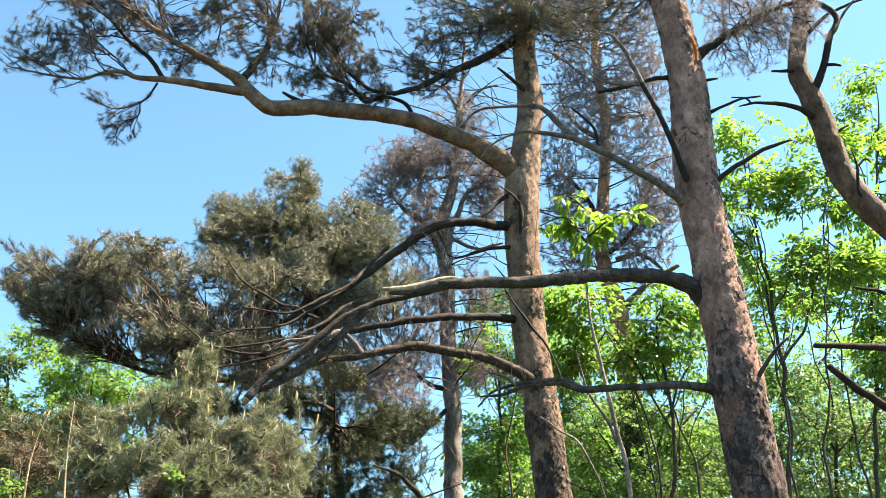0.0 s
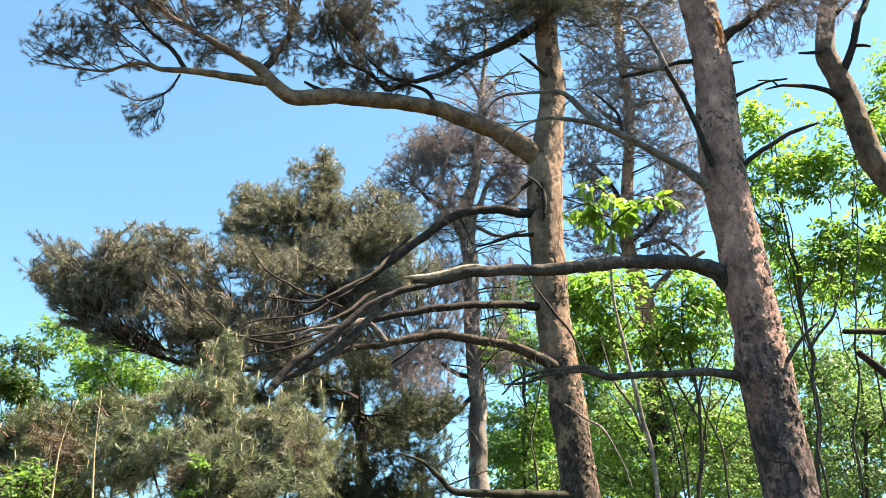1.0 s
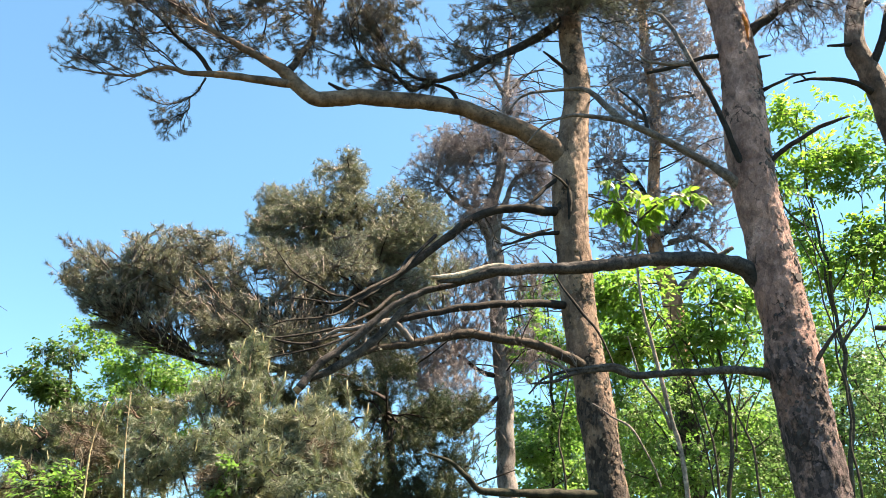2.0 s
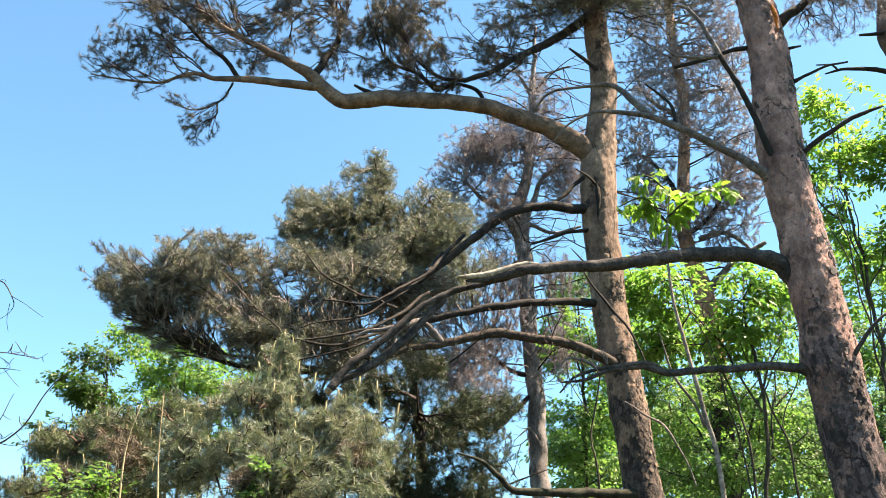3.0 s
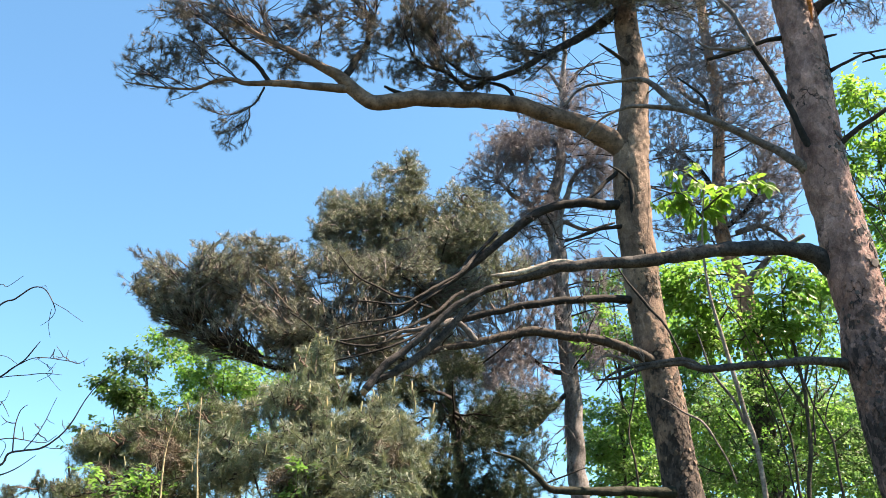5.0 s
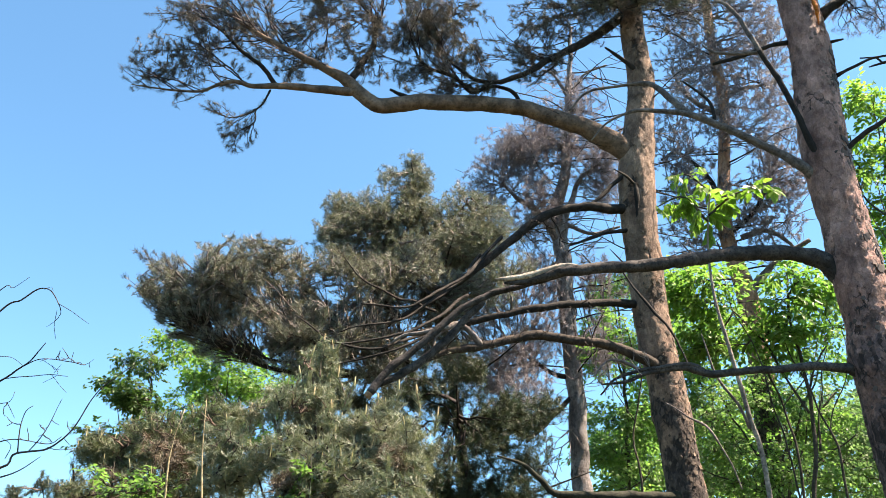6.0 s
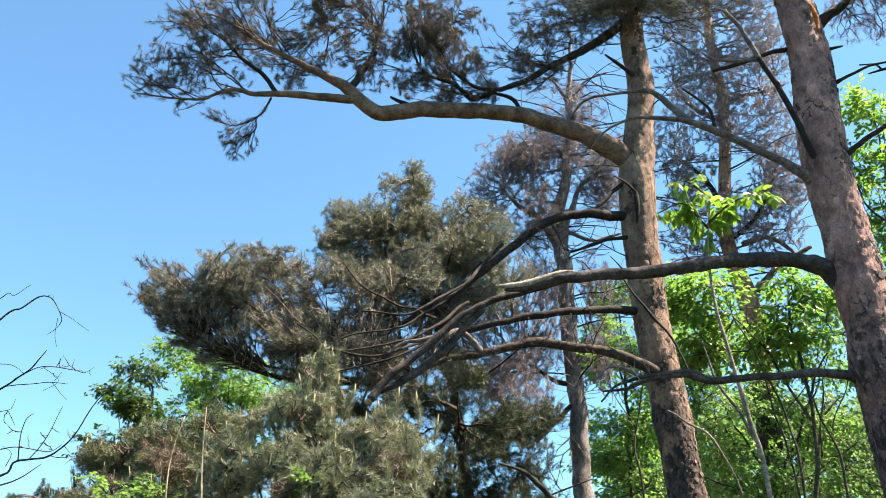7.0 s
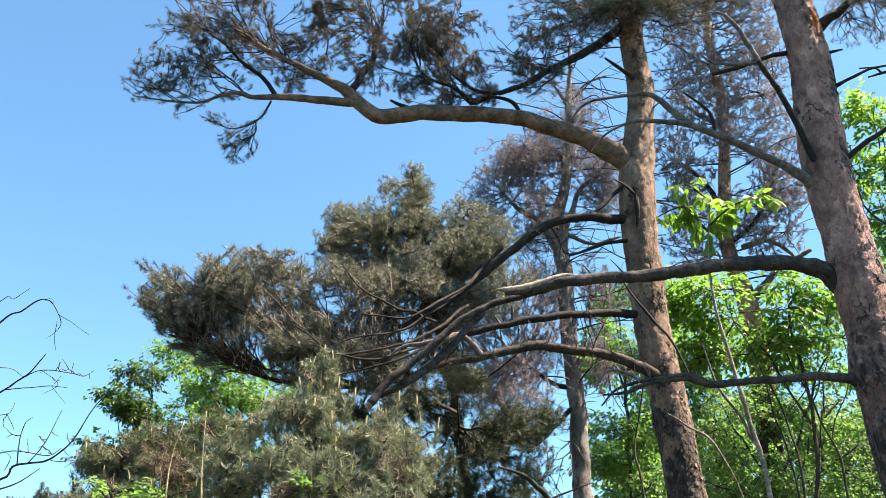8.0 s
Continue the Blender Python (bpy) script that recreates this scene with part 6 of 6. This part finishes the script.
leafy_tree((2.59, 13.50, -0.03), [(2.59, 13.50, -0.15, 0.060), (3.05, 13.50, 4.19, 0.044), (3.12, 13.50, 5.64, 0.019)],
           [[(3.07, 13.50, 4.37, 0.031), (2.54, 13.50, 5.45, 0.018), (2.32, 13.50, 6.12, 0.009)], [(3.09, 13.50, 4.54, 0.031), (3.79, 13.50, 5.83, 0.019), (4.21, 13.50, 6.82, 0.010)], [(3.05, 13.50, 4.19, 0.026), (1.93, 13.50, 4.63, 0.013)], [(3.06, 13.50, 4.28, 0.027), (4.33, 13.50, 5.08, 0.014)]],
           [(2.34, 13.50, 5.26, 0.64, 0.80, 0.65), (3.13, 13.50, 5.73, 0.74, 0.80, 0.57), (3.93, 13.50, 6.22, 0.52, 0.70, 0.69), (3.80, 13.50, 5.17, 0.64, 0.80, 0.64), (2.73, 13.50, 4.54, 1.07, 0.90, 0.44), (2.03, 13.50, 6.02, 0.38, 0.60, 0.58), (4.35, 13.50, 7.13, 0.34, 0.50, 0.63)],
           1250, LEAF_MID, 89, "dark small-leaved shrub tree among the trunks", 0.07, 11, DIAMOND, spread=0.13)
leafy_tree((6.17, 16.00, -0.33), [(6.16, 16.00, -0.48, 0.088), (7.39, 16.00, 5.19, 0.064), (7.64, 16.00, 6.84, 0.028)],
           [[(7.50, 16.00, 5.72, 0.043), (6.86, 16.00, 6.84, 0.022)], [(7.50, 16.00, 5.72, 0.043), (8.58, 16.00, 6.61, 0.022)]],
           [(6.99, 16.00, 7.55, 0.91, 1.20, 0.72), (6.73, 16.00, 6.16, 0.98, 1.20, 0.89), (7.97, 16.00, 6.84, 1.11, 1.20, 1.04), (7.43, 16.00, 5.40, 1.49, 1.40, 0.85), (8.80, 16.00, 5.72, 1.08, 1.20, 1.08)],
           1100, LEAF_DEEP, 86, "small-leaved green shrub tree in the understorey", 0.09, 11, DIAMOND, spread=0.17)
leafy_tree((-5.00, 15.00, -0.35), [(-4.93, 15.00, -0.62, 0.090), (-6.10, 15.00, 5.47, 0.061), (-6.24, 15.00, 6.73, 0.032), (-6.28, 15.00, 7.52, 0.011)],
           [[(-6.18, 15.00, 6.09, 0.031), (-7.02, 15.00, 6.95, 0.021), (-7.38, 15.00, 7.63, 0.011)]],
           [(-6.40, 15.00, 7.12, 0.86, 1.00, 0.46), (-7.15, 15.00, 6.72, 0.70, 0.90, 0.40), (-5.80, 15.00, 6.62, 0.84, 0.90, 0.50), (-7.85, 15.00, 7.72, 0.26, 0.40, 0.36), (-7.50, 15.00, 7.35, 0.34, 0.40, 0.26), (-6.63, 15.00, 6.09, 1.44, 1.20, 0.63)],
           1000, LEAF_LIGHT, 87, "bright green leafy tree beyond the young pines", 0.085, 13, DIAMOND, spread=0.13)
leafy_tree((-5.55, 13.00, -0.09), [(-5.48, 13.00, -0.32, 0.071), (-6.78, 13.00, 4.95, 0.053), (-7.01, 13.00, 5.95, 0.027), (-7.12, 13.00, 6.53, 0.009)],
           [],
           [(-7.52, 13.00, 6.46, 0.20, 0.30, 0.22), (-7.10, 13.00, 6.40, 0.20, 0.30, 0.22), (-7.50, 13.00, 6.00, 0.34, 0.45, 0.26), (-7.10, 13.00, 5.90, 0.42, 0.60, 0.30), (-7.30, 13.00, 5.20, 0.71, 0.80, 0.55)],
           620, LEAF_DARK, 88, "darker green leafy tree beyond the young pines", 0.075, 12, OVAL, spread=0.10)


leafy_tree((2.40, 20.00, -0.82), [(2.41, 20.00, -1.00, 0.110), (2.87, 20.00, 6.09, 0.080), (2.92, 20.00, 9.04, 0.028)], [[(2.91, 20.00, 6.76, 0.054), (2.17, 20.00, 8.15, 0.028)], [(2.91, 20.00, 6.76, 0.054), (4.09, 20.00, 7.87, 0.028)]],
           [(1.02, 20.00, 6.49, 1.21, 1.50, 1.20), (2.43, 20.00, 7.87, 1.52, 1.50, 1.57), (4.04, 20.00, 7.30, 1.50, 1.50, 1.53), (2.84, 20.00, 5.70, 1.97, 1.50, 1.03), (5.30, 20.00, 6.49, 1.61, 1.50, 1.20), (3.39, 20.00, 9.64, 1.58, 1.30, 1.08)],
           1250, LEAF_LIGHT, 101, "green leafy tree deep in the wood", 0.16, 8, DIAMOND, spread=0.22)
leafy_tree((6.61, 20.00, -0.82), [(6.60, 20.00, -1.00, 0.121), (7.91, 20.00, 6.09, 0.093), (8.84, 20.00, 10.27, 0.029)], [[(8.03, 20.00, 6.76, 0.054), (7.32, 20.00, 9.04, 0.028)], [(8.13, 20.00, 7.30, 0.055), (10.01, 20.00, 9.64, 0.029)]],
           [(6.91, 20.00, 6.49, 1.47, 1.50, 1.20), (8.85, 20.00, 8.15, 1.81, 1.60, 1.73), (10.25, 20.00, 7.03, 1.76, 1.60, 1.65), (8.36, 20.00, 5.70, 2.10, 1.50, 1.03), (9.40, 20.00, 10.91, 1.92, 1.50, 1.79), (11.32, 20.00, 10.27, 1.60, 1.50, 1.90), (7.61, 20.00, 9.04, 1.14, 1.30, 1.35)],
           1700, LEAF_LIGHT, 102, "green leafy tree deep in the wood", 0.16, 8, DIAMOND, spread=0.22)


leafy_tree((4.90, 25.00, -0.3), [(4.90, 25.00, -0.40, 0.12), (5.10, 25.00, 4.00, 0.10), (5.30, 25.00, 8.60, 0.03)], [[(5.10, 25.00, 4.60, 0.05), (3.20, 25.00, 7.40, 0.03)], [(5.15, 25.00, 5.00, 0.05), (7.20, 25.00, 8.40, 0.03)]],
           [(1.70, 25.00, 7.30, 1.50, 1.50, 1.20), (4.50, 25.00, 7.90, 1.80, 1.50, 1.30), (7.30, 25.00, 8.20, 1.70, 1.50, 1.30), (3.20, 25.00, 6.40, 2.20, 1.50, 1.00), (6.30, 25.00, 6.60, 2.20, 1.50, 1.10)],
           800, LEAF_DEEP, 103, "dull green leafy tree at the back of the wood", 0.22, 9, DIAMOND, spread=0.26)
leafy_tree((11.20, 26.00, -0.3), [(11.20, 26.00, -0.40, 0.12), (11.40, 26.00, 4.00, 0.10), (11.60, 26.00, 9.60, 0.03)], [[(11.40, 26.00, 4.60, 0.05), (9.60, 26.00, 8.40, 0.03)], [(11.45, 26.00, 5.00, 0.05), (13.60, 26.00, 9.40, 0.03)]],
           [(9.60, 26.00, 8.40, 1.60, 1.50, 1.30), (11.90, 26.00, 8.90, 1.80, 1.50, 1.40), (14.40, 26.00, 9.20, 1.80, 1.50, 1.50), (10.40, 26.00, 6.90, 2.20, 1.50, 1.10), (13.40, 26.00, 7.20, 2.20, 1.50, 1.20), (16.60, 26.00, 9.00, 1.60, 1.50, 1.80)],
           950, LEAF_DEEP, 104, "dull green leafy tree at the back of the wood", 0.22, 9, DIAMOND, spread=0.26)


# ---- a slim sapling between the pines, its leaves each a piece of its own ----
def sapling():
    base = (1.62, 7.60, 0.28)
    t = tree_base("sapling", (base[0], base[1], 0), "slim grey-stemmed sapling with a spray of fresh light-green leaves")
    limb(t, "stem", [(1.61, 7.60, 0.15, 0.024), (1.66, 7.60, 3.06, 0.022), (1.59, 7.60, 3.77, 0.021), (1.50, 7.60, 4.43, 0.018), (1.44, 7.60, 4.89, 0.014), (1.44, 7.60, 5.39, 0.011), (1.49, 7.60, 5.78, 0.009), (1.55, 7.60, 6.12, 0.007)], PALE_TWIG, 9, 0.05, 0.05)
    limb(t, "branch", [(1.58, 7.60, 3.64, 0.015), (1.51, 7.55, 3.83, 0.013), (1.34, 7.50, 4.11, 0.010), (1.26, 7.50, 4.50, 0.005)], GREY_TWIG, 6)
    b = [limb(t, "branch", [(1.48, 7.60, 5.71, 0.012), (1.27, 7.60, 6.01, 0.009), (1.00, 7.60, 5.91, 0.006)], STEM, 6, 0.0), limb(t, "branch", [(1.49, 7.60, 5.78, 0.012), (1.77, 7.60, 6.01, 0.009), (2.13, 7.60, 6.06, 0.006)], STEM, 6, 0.0), limb(t, "branch", [(1.54, 7.60, 6.05, 0.009), (1.35, 7.60, 6.26, 0.009), (1.20, 7.60, 6.26, 0.006)], STEM, 6, 0.0)]
    rng = np.random.default_rng(91)
    tips = np.vstack([q[::2, :3] for q in b])
    loose_leaves(t, tips, np.zeros_like(tips), 9, 0.13, LEAF, rng, OVAL, 0.075, 0.8)
    return t


sapling()


# ---- slender stems of the understorey ----
def slender_stem(points, forks, seed):
    base = points[0]
    t = tree_base("sapling", (base[0], base[1], 0), "slender dark-stemmed sapling with a few small leaves", group="saplings of the understorey")
    lines = [limb(t, "stem", points, STEM, 7, 0.05, 0.06, wobble=0.05)]
    for q in forks:
        lines.append(limb(t, "branch", q, STEM, 6, 0.04, 0.06, wobble=0.05))
    ends = np.vstack([q[-1:, :3] for q in lines]) + np.array(t.location)
    leafy_crown(t, along(lines, 0.15, 0.5), [(*q, 0.30, 0.25, 0.28) for q in ends], 34, LEAF_MID, seed, 7, 0.07, LANCE, spread=0.07)
    return t


for k, (points, forks) in enumerate((
        ([(4.51, 11.00, 3.71, 0.018), (4.62, 11.00, 4.74, 0.016), (4.59, 11.00, 5.86, 0.013), (4.54, 11.00, 7.08, 0.010), (4.51, 11.00, 8.04, 0.006)], [[(4.62, 11.00, 5.53, 0.009), (5.02, 11.00, 6.37, 0.007), (5.35, 11.00, 7.18, 0.004)], [(4.56, 11.00, 6.72, 0.008), (4.32, 11.00, 7.46, 0.006), (4.28, 11.00, 8.04, 0.003)]]),
        ([(4.73, 10.50, 3.62, 0.018), (4.96, 10.50, 4.89, 0.015), (5.20, 10.50, 6.15, 0.012), (5.47, 10.50, 7.28, 0.009), (5.60, 10.50, 8.13, 0.005)], [[(5.00, 10.50, 5.04, 0.009), (4.89, 10.50, 5.82, 0.007), (4.94, 10.50, 6.49, 0.004)], [(5.14, 10.50, 5.82, 0.008), (5.56, 10.50, 6.49, 0.006), (5.79, 10.50, 7.10, 0.003)]]),
        ([(2.53, 10.00, 3.52, 0.016), (2.55, 10.00, 4.31, 0.013), (2.35, 10.00, 5.02, 0.011), (2.16, 10.00, 5.62, 0.008), (2.10, 10.00, 6.09, 0.004)], [[(2.51, 10.00, 4.52, 0.008), (2.83, 10.00, 4.95, 0.006), (3.14, 10.00, 5.62, 0.003)]]),
        ([(2.86, 9.60, 3.45, 0.015), (2.85, 9.60, 4.07, 0.012), (2.69, 9.60, 4.61, 0.010), (2.49, 9.60, 5.17, 0.007), (2.40, 9.60, 5.69, 0.004)], [[(2.83, 9.60, 4.14, 0.007), (3.11, 9.60, 4.75, 0.006), (3.16, 9.60, 5.31, 0.003)]]),
        ([(0.83, 10.50, 3.62, 0.014), (0.82, 10.50, 4.31, 0.012), (0.96, 10.50, 5.12, 0.009), (0.80, 10.50, 5.82, 0.005)], [[(0.85, 10.50, 4.52, 0.006), (0.56, 10.50, 5.04, 0.005), (0.49, 10.50, 5.50, 0.003)]]),
        ([(5.37, 10.80, 3.68, 0.018), (5.39, 10.80, 4.53, 0.015), (5.40, 10.80, 5.22, 0.012), (5.41, 10.80, 5.94, 0.009), (5.20, 10.80, 6.45, 0.005)], [[(5.41, 10.80, 4.46, 0.009), (5.83, 10.80, 5.14, 0.007), (6.09, 10.80, 5.94, 0.004)]]))):
    slender_stem(points, forks, 300 + k)


# ---- the bare dead branches on the far left ----
def dead_tree():
    base = (-4.26, 6.00, 1.10)
    t = tree_base("dead_tree", (base[0], base[1], 0), "bare dead tree with thin crooked grey twigs")
    limb(t, "trunk", [(-4.22, 6.00, 0.99, 0.101), (-4.69, 6.00, 2.38, 0.076), (-5.01, 6.00, 3.31, 0.053), (-5.31, 6.00, 4.20, 0.026), (-5.62, 6.00, 4.90, 0.009)], DEAD_WOOD, 14, 0.06)
    lines = []
    for pts in ([(-5.13, 6.00, 3.70, 0.0150), (-4.71, 6.00, 4.36, 0.0105), (-4.54, 6.00, 4.45, 0.0090), (-4.39, 6.00, 4.54, 0.0075), (-4.27, 6.00, 4.51, 0.0060), (-4.17, 6.00, 4.39, 0.0050), (-4.13, 6.00, 4.30, 0.0040), (-4.17, 6.00, 4.23, 0.0030), (-4.23, 6.00, 4.19, 0.0020)],
                [(-4.17, 6.00, 4.39, 0.0040), (-4.03, 6.00, 4.31, 0.0030), (-3.87, 6.00, 4.20, 0.0025)],
                [(-4.17, 6.00, 4.33, 0.0030), (-4.16, 6.00, 4.19, 0.0025), (-4.12, 6.00, 4.08, 0.0020)],
                [(-4.34, 6.00, 4.53, 0.0030), (-4.28, 6.00, 4.55, 0.0020), (-4.25, 6.00, 4.51, 0.0020)],
                [(-5.23, 6.00, 3.97, 0.0080), (-4.77, 6.00, 4.55, 0.0050), (-4.65, 6.00, 4.57, 0.0035), (-4.52, 6.00, 4.66, 0.0020)],
                [(-5.04, 6.00, 3.44, 0.0170), (-4.53, 6.00, 3.72, 0.0110), (-4.40, 6.00, 3.81, 0.0095), (-4.30, 6.00, 3.89, 0.0080), (-4.24, 6.00, 3.98, 0.0065), (-4.20, 6.00, 4.05, 0.0040)],
                [(-4.36, 6.00, 3.84, 0.0060), (-4.24, 6.00, 3.90, 0.0050), (-4.08, 6.00, 3.90, 0.0045), (-3.91, 6.00, 3.85, 0.0040), (-3.82, 6.00, 3.82, 0.0030), (-3.75, 6.00, 3.87, 0.0020)],
                [(-4.49, 6.00, 3.74, 0.0050), (-4.29, 6.00, 3.76, 0.0045), (-4.09, 6.00, 3.77, 0.0040), (-3.94, 6.00, 3.74, 0.0025)],
                [(-4.09, 6.00, 3.77, 0.0035), (-3.99, 6.00, 3.67, 0.0025), (-3.92, 6.00, 3.61, 0.0020)],
                [(-4.19, 6.00, 3.90, 0.0030), (-4.03, 6.00, 3.78, 0.0030), (-4.15, 6.00, 3.70, 0.0020)],
                [(-4.07, 6.00, 3.78, 0.0030), (-4.02, 6.00, 3.85, 0.0020)],
                [(-4.59, 6.00, 3.94, 0.0040), (-4.47, 6.00, 3.92, 0.0030), (-4.36, 6.00, 3.85, 0.0030)],
                [(-4.88, 6.00, 2.95, 0.0210), (-4.33, 6.00, 3.02, 0.0120), (-4.25, 6.00, 3.12, 0.0105), (-4.13, 6.00, 3.15, 0.0095), (-3.97, 6.00, 3.17, 0.0090), (-3.84, 6.00, 3.25, 0.0080), (-3.75, 6.00, 3.38, 0.0065), (-3.69, 6.00, 3.53, 0.0055), (-3.60, 6.00, 3.65, 0.0045), (-3.42, 6.00, 3.79, 0.0030), (-3.25, 6.00, 3.89, 0.0025), (-3.12, 6.00, 3.96, 0.0020)],
                [(-4.22, 6.00, 3.14, 0.0070), (-4.24, 6.00, 3.24, 0.0060), (-4.25, 6.00, 3.36, 0.0050), (-4.23, 6.00, 3.47, 0.0040), (-4.18, 6.00, 3.51, 0.0030)],
                [(-4.13, 6.00, 3.15, 0.0055), (-4.05, 6.00, 3.26, 0.0050), (-3.99, 6.00, 3.40, 0.0040), (-3.94, 6.00, 3.56, 0.0025)],
                [(-3.97, 6.00, 3.18, 0.0040), (-3.85, 6.00, 3.16, 0.0035), (-3.66, 6.00, 3.18, 0.0020)],
                [(-4.39, 6.00, 3.22, 0.0060), (-4.29, 6.00, 3.24, 0.0050), (-4.15, 6.00, 3.23, 0.0045), (-3.95, 6.00, 3.21, 0.0040), (-3.86, 6.00, 3.26, 0.0030)],
                [(-4.48, 6.00, 3.53, 0.0040), (-4.39, 6.00, 3.55, 0.0030), (-4.37, 6.00, 3.63, 0.0025)],
                [(-4.83, 6.00, 2.79, 0.0170), (-4.31, 6.00, 2.95, 0.0080), (-4.16, 6.00, 3.01, 0.0060), (-4.01, 6.00, 3.11, 0.0030)],
                [(-4.31, 6.00, 3.09, 0.0040), (-4.29, 6.00, 3.19, 0.0030), (-4.38, 6.00, 3.25, 0.0020)]):
        lines.append(limb(t, "branch", [(*q[:3], q[3] * 0.8) for q in pts], DEAD_WOOD, 6, 0.05, 0.03, wobble=0.015))
    pine_crown(t, along(lines, 0.05, 0.35), [(-4.35, 6.00, 3.42, 0.12, 0.15, 0.10), (-3.95, 6.00, 3.28, 0.33, 0.20, 0.14), (-3.95, 6.00, 3.88, 0.30, 0.20, 0.10)], 45, NEEDLE, 96, bare=1.0, twig=DEAD_WOOD, thrift=0.35, thin=0.0026)
    return t


dead_tree()


# ---- dry stalks before the young pines ----
def stalk(points):
    base = points[0]
    t = tree_base("dry_stalk", (base[0], base[1], 0), "thin dry straw-coloured grass stalk", "grass", "dry stalks before the young pines")
    limb(t, "stem", points, STRAW, 6, 0.0)
    return t


stalk([(-2.03, 4.40, 1.34, 0.006), (-2.14, 4.40, 2.45, 0.006), (-2.15, 4.40, 2.76, 0.004), (-2.11, 4.40, 2.96, 0.003)])
stalk([(-1.75, 4.40, 1.34, 0.006), (-1.93, 4.40, 2.45, 0.006), (-1.97, 4.40, 2.73, 0.004), (-1.99, 4.40, 3.01, 0.003)])
